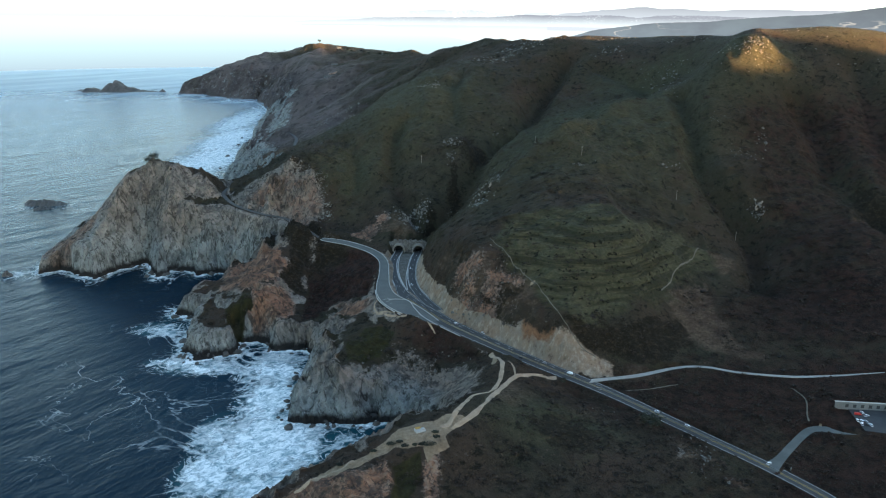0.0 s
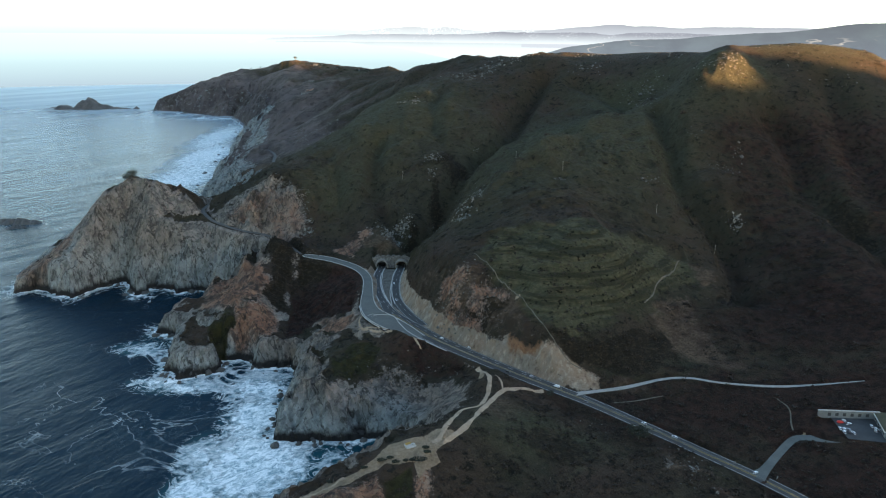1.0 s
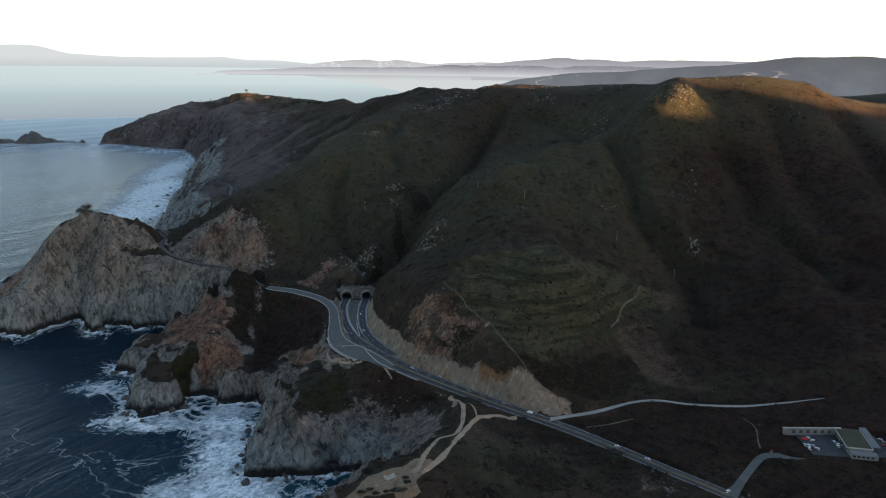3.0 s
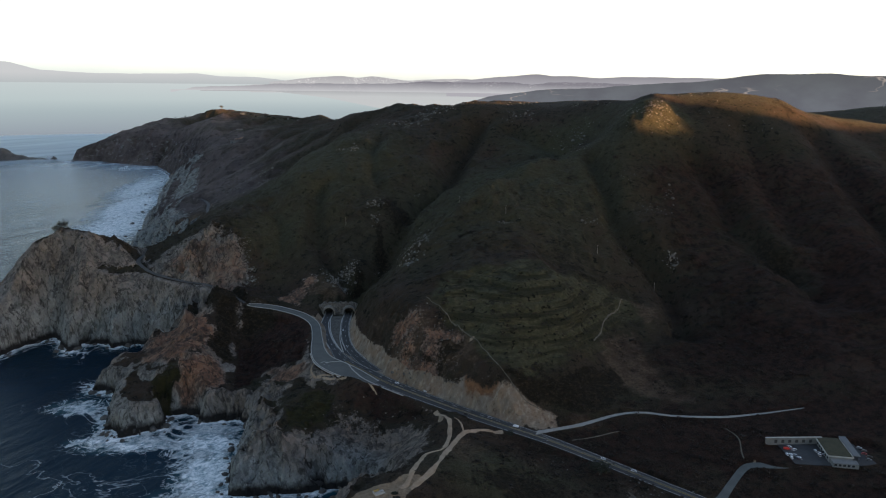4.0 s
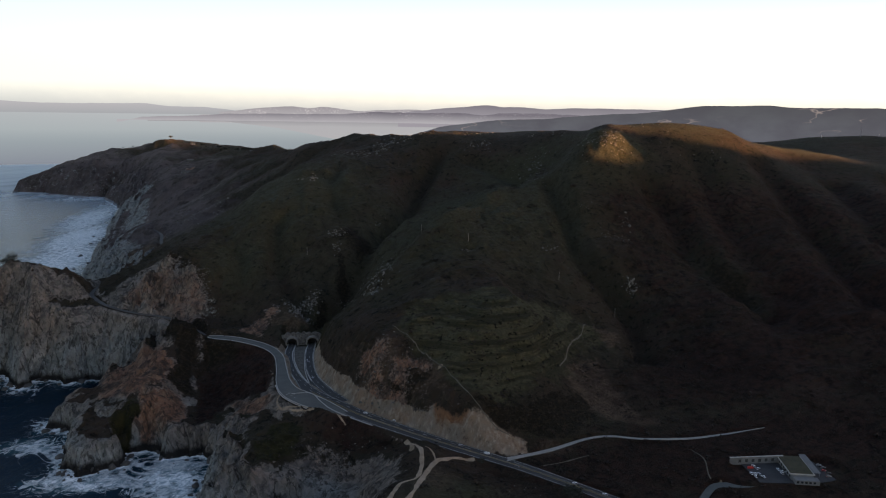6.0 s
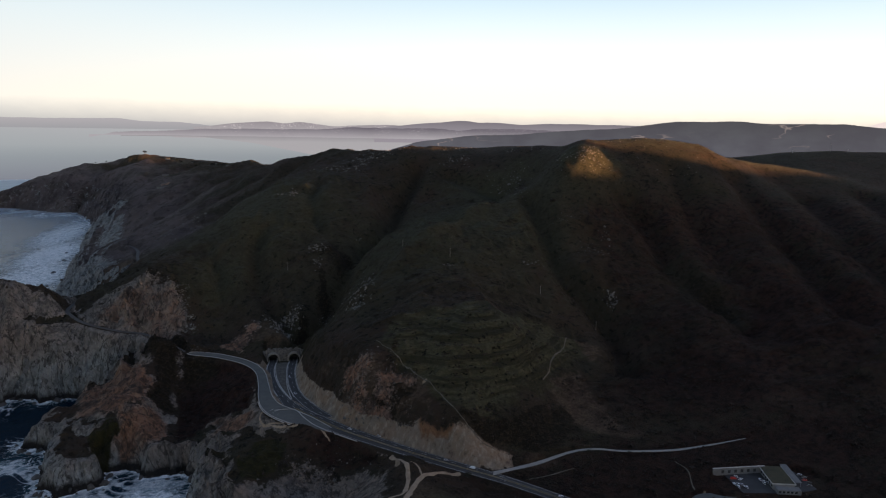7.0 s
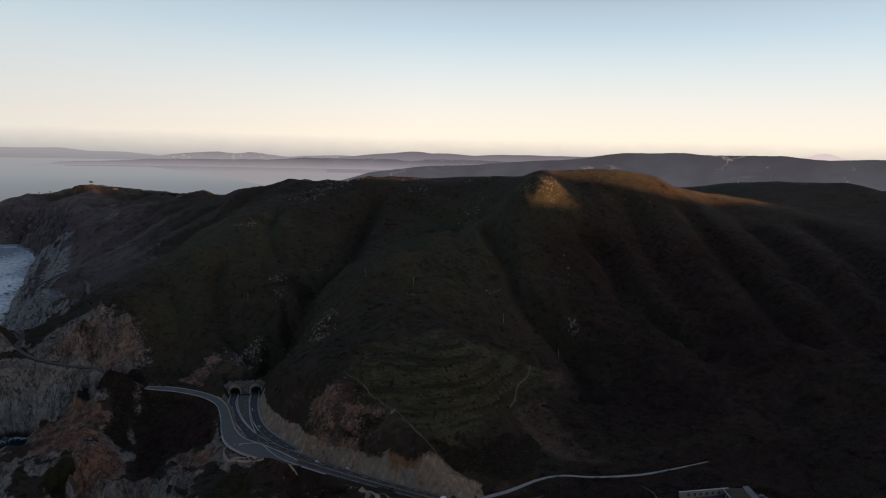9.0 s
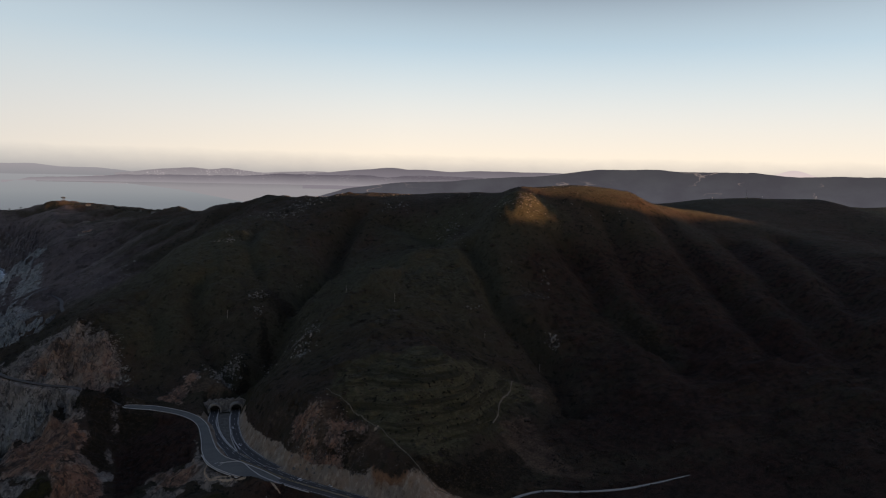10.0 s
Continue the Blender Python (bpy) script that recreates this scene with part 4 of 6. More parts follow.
def path_strip(line, half, seed, mat):
    """A trodden path laid over the ground, its edges uneven."""
    p = smooth_line(line, 2.0)
    tan = np.gradient(p, axis=0)
    tan /= np.linalg.norm(tan, axis=1)[:, None] + 1e-9
    k = np.arange(len(p))
    wide = [half * (1 + 0.3 * fbm(k * 2.0, k * 0 + seed * 9 + e, 9, 3, 15)) for e in (0, 4)]
    bm = bmesh.new()
    rows = []
    for i, (q, t2) in enumerate(zip(p, tan)):
        row = []
        for f in (-1, -0.4, 0.3, 1):
            w = wide[0][i] if f < 0 else wide[1][i]
            x, y = q[0] - t2[1] * f * w, q[1] + t2[0] * f * w
            row.append(bm.verts.new((x, y, ground_z(x, y) + (0.32 if abs(f) < 1 else 0.06))))
        rows.append(row)
    for a, b in zip(rows[:-1], rows[1:]):
        for i in range(3):
            bm.faces.new((a[i], b[i], b[i + 1], a[i + 1]))
    bmesh.ops.recalc_face_normals(bm, faces=bm.faces)
    me = bpy.data.meshes.new("pavement_path")
    bm.to_mesh(me)
    bm.free()
    me.shade_smooth()
    me.materials.append(mat)
    return tagged(new("pavement_path", me), "trodden pale dirt footpath through the scrub", "path", kind="structure")


for _k, (_line, _half) in enumerate(PATHS):
    path_strip(_line, _half, _k, DIRT)
for _k, (_line, _half) in enumerate(FAINT_PATHS):
    path_strip(_line, _half, 40 + _k, FAINT_DIRT)
ribbon("road_highway", SOUTHBOUND, ASPHALT, label="grey asphalt coast highway with painted lanes")
ribbon("road_apron", [(x, y, z - 0.12, w - 3.5) for x, y, z, w in APRON], ASPHALT, thick=0.2, label="dark asphalt between the tunnel carriageways")
ribbon("median", [(-46, 900, 63.95, 7.5), (-47.5, 872, 63.6, 6.6), (-48, 850, 63.3, 6.0), (-46.6, 820, 63, 3.6), (-43.5, 797, 62.6, 1.8), (-39.5, 778, 62.2, 0.7)], STONY, thick=0.4, lift=0.12, label="narrow stony planted strip between the carriageways", category="median")
ribbon("road_northbound", NORTHBOUND, ASPHALT, lift=0.03, label="asphalt carriageway running into the tunnel")
ribbon("road_old", OLD_ROAD, OLD_ASPHALT, lift=0.06, label="pale weathered asphalt trailhead road and car park")
ribbon("road_old_coast", OLD_ROAD_WEST, WORN_ASPHALT, lift=0.03, label="old coast road cut into the cliff")
ribbon("road_access", ACCESS_ROAD, GRAVEL, lift=0.06, label="pale gravel access track along the slope", category="track")
ribbon("road_driveway", DRIVEWAY, OLD_ASPHALT, lift=0.05, label="asphalt driveway up to the service yard")
ribbon("pavement_yard", YARD, ASPHALT, lift=0.1, label="dark asphalt service yard", category="yard")


# ---- the distance: haze over the sea and far hills ----
MIDDLE = (-45.0, -5.0, 362.0)


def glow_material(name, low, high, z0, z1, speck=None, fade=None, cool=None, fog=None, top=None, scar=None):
    """Distance with its haze put into a glowing colour, from low to high between two heights; speck: pale far houses;
    fade: heights between which it thins out.
    """
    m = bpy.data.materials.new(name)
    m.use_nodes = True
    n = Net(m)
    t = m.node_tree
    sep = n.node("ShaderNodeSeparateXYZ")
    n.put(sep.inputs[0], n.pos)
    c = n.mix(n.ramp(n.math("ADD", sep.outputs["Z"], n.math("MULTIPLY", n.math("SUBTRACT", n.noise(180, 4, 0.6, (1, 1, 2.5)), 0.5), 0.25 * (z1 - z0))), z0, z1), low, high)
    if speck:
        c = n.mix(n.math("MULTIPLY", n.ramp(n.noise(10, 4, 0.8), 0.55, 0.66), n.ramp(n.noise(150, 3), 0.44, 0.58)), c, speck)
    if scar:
        # dark ribs put the shading of far slopes into the colour
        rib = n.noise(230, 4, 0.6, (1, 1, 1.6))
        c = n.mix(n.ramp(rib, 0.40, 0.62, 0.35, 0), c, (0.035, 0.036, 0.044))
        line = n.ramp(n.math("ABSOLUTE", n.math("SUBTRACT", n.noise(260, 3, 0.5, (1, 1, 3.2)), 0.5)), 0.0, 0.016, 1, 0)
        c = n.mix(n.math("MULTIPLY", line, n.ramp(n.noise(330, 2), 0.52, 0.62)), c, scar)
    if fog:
        # fog, top and cool: haze and low-sky tints painted by height and side
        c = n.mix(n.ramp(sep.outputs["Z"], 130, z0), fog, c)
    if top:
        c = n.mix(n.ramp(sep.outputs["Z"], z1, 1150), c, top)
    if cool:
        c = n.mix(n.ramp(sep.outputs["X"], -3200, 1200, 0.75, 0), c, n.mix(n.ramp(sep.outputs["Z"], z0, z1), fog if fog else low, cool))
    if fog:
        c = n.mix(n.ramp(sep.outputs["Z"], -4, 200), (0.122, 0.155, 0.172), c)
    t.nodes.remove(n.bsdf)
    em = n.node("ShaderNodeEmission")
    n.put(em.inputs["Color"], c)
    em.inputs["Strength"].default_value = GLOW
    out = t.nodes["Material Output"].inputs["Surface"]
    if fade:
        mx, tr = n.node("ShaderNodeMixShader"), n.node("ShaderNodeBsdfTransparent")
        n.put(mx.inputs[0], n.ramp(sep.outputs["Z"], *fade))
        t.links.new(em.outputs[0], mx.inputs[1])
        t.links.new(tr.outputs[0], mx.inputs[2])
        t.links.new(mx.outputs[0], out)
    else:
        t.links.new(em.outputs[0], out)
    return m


def far_ridge(name, radius, profile, foot, mat, rough, label, slope=60.0):
    """A far line of hills: (bearing, angle above the eye's level) along its crest; foot: height of its base, or its own line of angles."""
    base = foot
    pr = np.array(profile, float)
    az = np.arange(pr[0, 0], pr[-1, 0] + 0.01, 0.06)
    el = np.interp(az, pr[:, 0], pr[:, 1])
    el = np.convolve(np.pad(el, 6, "edge"), np.ones(13) / 13, "valid")
    el = el + rough * fbm(az, az * 0 + radius, 1.3, 5, 5)
    bm = bmesh.new()
    rows = []
    for a, e in zip(az, el):
        foot = base if not isinstance(base, list) else MIDDLE[2] + radius * math.tan(radians(np.interp(a, *np.array(base).T)))
        s, c = math.sin(radians(a)), math.cos(radians(a))
        zt = MIDDLE[2] + radius * math.tan(radians(e))
        row = []
        for k in range(5):
            r = radius - slope * (1 - k / 4) if k < 5 else radius
            z = foot + (zt - foot) * (k / 4) ** 0.8
            row.append(bm.verts.new((MIDDLE[0] + r * s, MIDDLE[1] + r * c, z)))
        row.append(bm.verts.new((MIDDLE[0] + (radius + 30) * s, MIDDLE[1] + (radius + 30) * c, foot)))
        rows.append(row)
    for a, b in zip(rows[:-1], rows[1:]):
        for k in range(5):
            bm.faces.new((a[k], b[k], b[k + 1], a[k + 1]))
    me = bpy.data.meshes.new(name)
    bm.to_mesh(me)
    bm.free()
    me.materials.append(mat)
    return tagged(new(name, me), label, "distant hills", kind="structure")


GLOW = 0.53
# glowing sheet painted with the sea haze and the low sky behind it
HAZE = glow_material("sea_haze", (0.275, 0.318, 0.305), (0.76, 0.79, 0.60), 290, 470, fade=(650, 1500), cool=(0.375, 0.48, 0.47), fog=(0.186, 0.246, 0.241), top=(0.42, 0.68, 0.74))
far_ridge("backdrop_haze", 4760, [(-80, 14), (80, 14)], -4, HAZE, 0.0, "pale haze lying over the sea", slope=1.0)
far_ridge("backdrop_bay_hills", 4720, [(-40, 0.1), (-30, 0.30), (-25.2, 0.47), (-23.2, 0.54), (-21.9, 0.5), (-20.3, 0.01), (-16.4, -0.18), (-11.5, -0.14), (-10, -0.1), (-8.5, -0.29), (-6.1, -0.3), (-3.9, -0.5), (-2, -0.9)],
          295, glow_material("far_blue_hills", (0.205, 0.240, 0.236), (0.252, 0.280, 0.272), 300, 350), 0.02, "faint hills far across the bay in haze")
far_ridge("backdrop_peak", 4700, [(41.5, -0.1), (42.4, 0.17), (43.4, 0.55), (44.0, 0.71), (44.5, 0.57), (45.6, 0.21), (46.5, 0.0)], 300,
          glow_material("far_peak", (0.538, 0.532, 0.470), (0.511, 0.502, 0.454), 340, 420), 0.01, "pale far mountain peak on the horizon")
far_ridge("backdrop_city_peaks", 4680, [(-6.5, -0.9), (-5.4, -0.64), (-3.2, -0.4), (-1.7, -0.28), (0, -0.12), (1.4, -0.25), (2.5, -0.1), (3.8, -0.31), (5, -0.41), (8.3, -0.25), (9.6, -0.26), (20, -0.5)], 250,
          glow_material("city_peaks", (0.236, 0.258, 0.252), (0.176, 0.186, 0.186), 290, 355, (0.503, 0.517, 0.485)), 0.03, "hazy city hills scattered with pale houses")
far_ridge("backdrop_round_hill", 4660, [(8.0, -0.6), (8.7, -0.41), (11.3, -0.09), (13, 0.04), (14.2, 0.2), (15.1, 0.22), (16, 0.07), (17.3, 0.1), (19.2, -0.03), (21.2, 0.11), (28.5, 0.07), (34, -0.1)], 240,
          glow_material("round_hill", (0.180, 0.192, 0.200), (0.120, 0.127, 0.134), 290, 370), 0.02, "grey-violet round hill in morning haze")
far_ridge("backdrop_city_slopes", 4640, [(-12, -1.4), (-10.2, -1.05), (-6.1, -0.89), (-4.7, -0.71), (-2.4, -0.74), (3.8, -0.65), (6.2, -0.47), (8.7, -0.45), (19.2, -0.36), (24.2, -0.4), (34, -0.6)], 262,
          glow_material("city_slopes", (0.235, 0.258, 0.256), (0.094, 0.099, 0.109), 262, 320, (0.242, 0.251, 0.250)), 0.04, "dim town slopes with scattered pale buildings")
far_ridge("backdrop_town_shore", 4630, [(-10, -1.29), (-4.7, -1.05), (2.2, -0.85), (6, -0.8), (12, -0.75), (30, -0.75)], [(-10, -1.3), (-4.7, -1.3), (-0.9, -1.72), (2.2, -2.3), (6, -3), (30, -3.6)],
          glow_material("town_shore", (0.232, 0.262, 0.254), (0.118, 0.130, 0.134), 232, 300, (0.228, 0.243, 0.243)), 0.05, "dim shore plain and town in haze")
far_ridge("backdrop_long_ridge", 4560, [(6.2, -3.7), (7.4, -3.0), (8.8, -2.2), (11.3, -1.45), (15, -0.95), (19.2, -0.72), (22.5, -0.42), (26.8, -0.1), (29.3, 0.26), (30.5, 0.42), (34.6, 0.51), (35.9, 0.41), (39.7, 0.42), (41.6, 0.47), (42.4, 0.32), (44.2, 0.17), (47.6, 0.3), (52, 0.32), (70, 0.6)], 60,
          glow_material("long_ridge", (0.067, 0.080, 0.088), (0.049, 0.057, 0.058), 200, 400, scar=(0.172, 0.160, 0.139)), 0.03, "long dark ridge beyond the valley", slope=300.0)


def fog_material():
    """Far-sea haze put on a see-through sheet, lit by the sky, thicker farther out."""
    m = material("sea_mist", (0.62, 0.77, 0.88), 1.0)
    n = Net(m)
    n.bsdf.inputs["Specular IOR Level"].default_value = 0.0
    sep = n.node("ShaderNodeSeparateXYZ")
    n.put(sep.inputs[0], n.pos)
    # streaked along the swell, so the sheet also suggests wave lines
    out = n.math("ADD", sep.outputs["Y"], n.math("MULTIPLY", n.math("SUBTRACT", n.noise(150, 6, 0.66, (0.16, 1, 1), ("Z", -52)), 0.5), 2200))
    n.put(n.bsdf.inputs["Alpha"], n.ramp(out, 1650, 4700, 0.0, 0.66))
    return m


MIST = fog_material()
# one flat sheet added to lighten the far sea as haze would
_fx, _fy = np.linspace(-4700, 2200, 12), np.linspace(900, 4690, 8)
tagged(sheet("backdrop_mist", _fx, _fy, np.full((8, 12), 7.0), {}, np.ones((7, 11), bool), MIST), "see-through sheet standing in for haze over the far sea", "mist", kind="structure")


# ---- helpers for things ----
def part(name, bm, mat, parent=None, label=""):
    """One mesh object from a bmesh, under a thing or a part."""
    me = bpy.data.meshes.new(name)
    bm.to_mesh(me)
    bm.free()
    for m in mat if isinstance(mat, list) else [mat]:
        me.materials.append(m)
    ob = new(name, me)
    if parent:
        ob.parent = parent
    return tagged(ob, label)


def box(bm, x0, x1, y0, y1, z0, z1, bevel=0.0):
    v = [bm.verts.new((x, y, z)) for z in (z0, z1) for x, y in ((x0, y0), (x1, y0), (x1, y1), (x0, y1))]
    f = [(3, 2, 1, 0), (4, 5, 6, 7), (0, 1, 5, 4), (1, 2, 6, 5), (2, 3, 7, 6), (3, 0, 4, 7)]
    faces = [bm.faces.new([v[i] for i in q]) for q in f]
    if bevel:
        edges = list({e for q in faces for e in q.edges})
        bmesh.ops.bevel(bm, geom=edges, offset=bevel, segments=2, affect="EDGES")
    return v


def slab(x0, x1, y0, y1, z0, z1, bevel=0.0):
    bm = bmesh.new()
    box(bm, x0, x1, y0, y1, z0, z1, bevel)
    return bm


def tube(points, radii, seg=8):
    """A tapering round bar through the points."""
    bm = bmesh.new()
    rings = []
    for k, (p, r) in enumerate(zip(points, radii)):
        p = Vector(p)
        d = (Vector(points[min(k + 1, len(points) - 1)]) - Vector(points[max(k - 1, 0)])).normalized()
        q = d.to_track_quat("Z", "Y")
        rings.append([bm.verts.new(p + q @ Vector((r * math.cos(2 * math.pi * i / seg), r * math.sin(2 * math.pi * i / seg), 0))) for i in range(seg)])
    for a, b in zip(rings[:-1], rings[1:]):
        for i in range(seg):
            bm.faces.new((a[i], a[(i + 1) % seg], b[(i + 1) % seg], b[i]))
    bm.faces.new(rings[0][::-1])
    bm.faces.new(rings[-1])
    return bm


def empty(name, m, label, category, group=""):
    ob = new(name)
    ob.matrix_world = m
    return tagged(ob, label, category, group)


def offset_line(line, off):
    """A line beside a road, off metres to its left, on its surface."""
    p = smooth_line(line, 5)
    tan = np.gradient(p[:, :2], axis=0)
    tan /= np.linalg.norm(tan, axis=1)[:, None] + 1e-9
    q = p.copy()
    o = p[:, 3] * off if abs(off) <= 1 else np.full(len(p), off)
    q[:, 0] -= tan[:, 1] * o
    q[:, 1] += tan[:, 0] * o
    return q


def stripe(name, q, half, mat, parent, lift=0.06, dash=None, high=0.0):
    """A painted line or kerb along points on a road."""
    bm = bmesh.new()
    tan = np.gradient(q[:, :2], axis=0)
    tan /= np.linalg.norm(tan, axis=1)[:, None] + 1e-9
    prev = None
    for k, (p, t2) in enumerate(zip(q, tan)):
        z = p[2] + lift + high
        row = [(p[0] - t2[1] * half * s, p[1] + t2[0] * half * s, zz) for s, zz in ((1, p[2] - 0.2), (1, z), (-1, z), (-1, p[2] - 0.2))]
        row = [bm.verts.new(c) for c in row]
        if prev and not (dash and k % dash[0] >= dash[1]):
            for i in range(3):
                bm.faces.new((prev[i], row[i], row[i + 1], prev[i + 1]))
        prev = row
    return part(name, bm, mat, parent)


highway, north_lanes = bpy.data.objects["road_highway"], bpy.data.objects["road_northbound"]
old_road = bpy.data.objects["road_old"]
stripe("edge_line", offset_line(SOUTHBOUND, 0.86), 0.16, LINE_WHITE, highway)
stripe("edge_line", offset_line(SOUTHBOUND, -0.86), 0.16, LINE_WHITE, highway)
stripe("centre_line", offset_line(SOUTHBOUND[6:], 0.10), 0.20, LINE_YELLOW, highway)
stripe("centre_line", offset_line(SOUTHBOUND[6:], -0.10), 0.20, LINE_YELLOW, highway)
stripe("lane_line", offset_line(SOUTHBOUND[5:12], 0.48), 0.16, LINE_WHITE, highway, dash=(3, 1))
stripe("lane_line", offset_line(SOUTHBOUND[:7], 0.05), 0.15, LINE_WHITE, highway, dash=(3, 1))
stripe("edge_line", offset_line(NORTHBOUND, 0.8), 0.16, LINE_WHITE, north_lanes, lift=0.1)
stripe("edge_line", offset_line(NORTHBOUND, -0.8), 0.16, LINE_WHITE, north_lanes, lift=0.1)
stripe("lane_line", offset_line(NORTHBOUND, 0.05), 0.15, LINE_WHITE, north_lanes, lift=0.1, dash=(3, 1))
KERB = CONCRETE
for road, line, off in ((highway, SOUTHBOUND[:6], 1.0), (north_lanes, NORTHBOUND[:6], -1.0), (highway, SOUTHBOUND[:6], -1.0), (north_lanes, NORTHBOUND[:7], 1.0)):
    stripe("kerb", offset_line(line, off), 0.35, KERB, road, high=0.25)
stripe("kerb", offset_line(OLD_ROAD, 1.0), 0.36, KERB, old_road, lift=0.1, high=0.3)
stripe("kerb", offset_line(OLD_ROAD, -1.0), 0.36, KERB, old_road, lift=0.1, high=0.3)
# parking island of the trailhead lot and its bay lines
for k in range(9):
    a = np.array([(-58 + 4.2 * k, 752 - 4.2 * k * 0.99, 63.4 - 0.27 * k, 1), (-52.5 + 4.2 * k, 757.5 - 4.2 * k * 0.99, 63.4 - 0.27 * k, 1)], float)
    stripe("bay_line", a - np.array([6, 8, 0.25, 0]), 0.14, LINE_WHITE, old_road, lift=0.14)
for _line in ([(-58, 745.5, 63.2), (-51, 747, 63.0), (-37, 745, 62.6), (-29.5, 725.5, 62.0), (-22.5, 709, 61.6)],
              [(-75, 771, 64.0), (-70, 746, 63.4), (-60, 726.5, 62.9), (-50, 714, 62.5), (-41, 705, 62.2), (-24, 702, 61.6)],
              [(-54, 899, 64.0), (-54.5, 880, 63.8), (-54.2, 850, 63.5), (-50.5, 820, 63.1), (-45.6, 797, 62.7), (-40, 776, 62.3)],
              [(-38, 899, 64.0), (-41, 880, 63.8), (-42.2, 850, 63.5), (-42.9, 820, 63.1), (-41.4, 797, 62.7), (-39, 776, 62.3)],
              [(-23.5, 710, 61.7), (-15, 697, 61.3), (-1, 680.5, 60.6), (18, 661, 59.6)]):
    stripe("kerb", smooth_line([(*q, 1) for q in _line], 4), 0.45, KERB, old_road, lift=0.1, high=0.25)


def guard_rail(line, off, label):
    q = offset_line(line, off)
    rail = empty("guard_rail", Matrix.Identity(4), label, "guard rail", "guard rails along the highway")
    stripe("rail", q + np.array([0, 0, 0.55, 0]), 0.10, STEEL, rail, lift=0.2)
    for p in q[::1]:
        part("post", slab(p[0] - 0.08, p[0] + 0.08, p[1] - 0.08, p[1] + 0.08, p[2] - 0.6, p[2] + 0.7), STEEL, rail)


STEEL = speckled("galvanised_steel", (0.16, 0.165, 0.17), (0.26, 0.265, 0.27), 3, 0.6, metal=0.6)
guard_rail(SOUTHBOUND[8:14], -1.06, "galvanised guard rail on the seaward verge")
guard_rail(SOUTHBOUND[11:15], 1.06, "galvanised guard rail on the landward verge")

# ---- the twin tunnel portals ----
# near-black base colour puts the tunnel's inner shade into its lining
DARK = speckled("dark_tunnel_concrete", (0.018, 0.018, 0.019), (0.032, 0.032, 0.034), 3, 0.95)
FACADE = speckled("sculpted_shotcrete", (0.022, 0.021, 0.020), (0.190, 0.175, 0.155), 2.2, 0.95, bump=0.4)


FACADE_PALE = speckled("arch_concrete", (0.12, 0.112, 0.10), (0.24, 0.225, 0.20), 2.0, 0.9)


def arch_outline(r, spring, n=14):
    return [(r, 0.0)] + [(r * math.cos(math.pi * k / n), spring + r * math.sin(math.pi * k / n)) for k in range(n + 1)] + [(-r, 0.0)]


def tunnel_portal(x, y, z, turn):
    thing = empty("tunnel_portal", pose(x, y, z, 0, 0, turn), "arched concrete tunnel mouth set in a rocky hillside", "tunnel portal", "twin tunnel portals")
    inner, outer = arch_outline(6.2, 3.0), arch_outline(8.1, 3.0)
    bm = bmesh.new()
    rows = [[bm.verts.new((px, yy, pz)) for px, pz in prof] for yy, prof in ((0, inner), (-1.6, inner), (-1.6, outer), (6, outer))]
    for a, b in zip(rows[:-1], rows[1:]):
        for k in range(len(inner) - 1):
            bm.faces.new((a[k], a[k + 1], b[k + 1], b[k]))
    part("arch_hood", bm, FACADE_PALE, thing, "weathered concrete arch ring")
    bm = bmesh.new()
    rows = [[bm.verts.new((px, yy, pz)) for px, pz in inner] for yy in (-1.4, 5, 12.0)]
    for a, b in zip(rows[:-1], rows[1:]):
        for k in range(len(inner) - 1):
            bm.faces.new((a[k], a[k + 1], b[k + 1], b[k]))
    # dark end cap closes the short bore in place of a deep tunnel
    bm.faces.new(rows[-1])
    part("tunnel_lining", bm, DARK, thing, "tunnel lining coloured near-black for the shade inside")
    return thing


tunnel_portal(-56.8, 906.0, 64.0, 0)
tunnel_portal(-31.6, 905.0, 64.0, 0)


def headwall():
    """Rough sculpted rock facing round the two mouths, higher over each arch."""
    bm = bmesh.new()
    xs, zs = np.arange(-72, -15.9, 1.0), np.arange(0, 21.1, 1.0)
    grid = {}
    for i, x in enumerate(xs):
        ridge = 14.0 + 1.6 * abs(math.sin((x + 72) * 0.47)) + 2.0 * noise.noise((x * 0.35, 3, 0)) - 0.55 * max(0, abs(x + 44) - 19)
        for j, z in enumerate(zs):
            zz = min(z, ridge)
            y = 907.0 - (x + 57) * 0.04 + 0.28 * zz + 1.1 * noise.noise((x * 0.45, zz * 0.45, 1.7))
            grid[i, j] = bm.verts.new((x, y, 63.4 + zz))
    for i in range(len(xs) - 1):
        for j in range(len(zs) - 1):
            cx, cz = xs[i] + 0.5, zs[j] + 0.5
            if any(abs(cx - ax) < 7.2 and (cz < 3.5 or math.hypot(cx - ax, cz - 3.5) < 7.2) for ax in (-56.8, -31.6)):
                continue
            vs = [grid[i, j], grid[i + 1, j], grid[i + 1, j + 1], grid[i, j + 1]]
            if max(v.co.z for v in vs) - min(v.co.z for v in vs) > 0.2:
                bm.faces.new(vs)
    geom = bmesh.ops.extrude_face_region(bm, geom=bm.faces[:])
    bmesh.ops.translate(bm, vec=(0, 3.5, -0.3), verts=[e for e in geom["geom"] if isinstance(e, bmesh.types.BMVert)])
    bmesh.ops.remove_doubles(bm, verts=bm.verts, dist=0.02)
    bmesh.ops.recalc_face_normals(bm, faces=bm.faces)
    return part("portal_headwall", bm, FACADE)


tagged(headwall(), "dark sculpted rock facing round the tunnel mouths", "retaining wall")

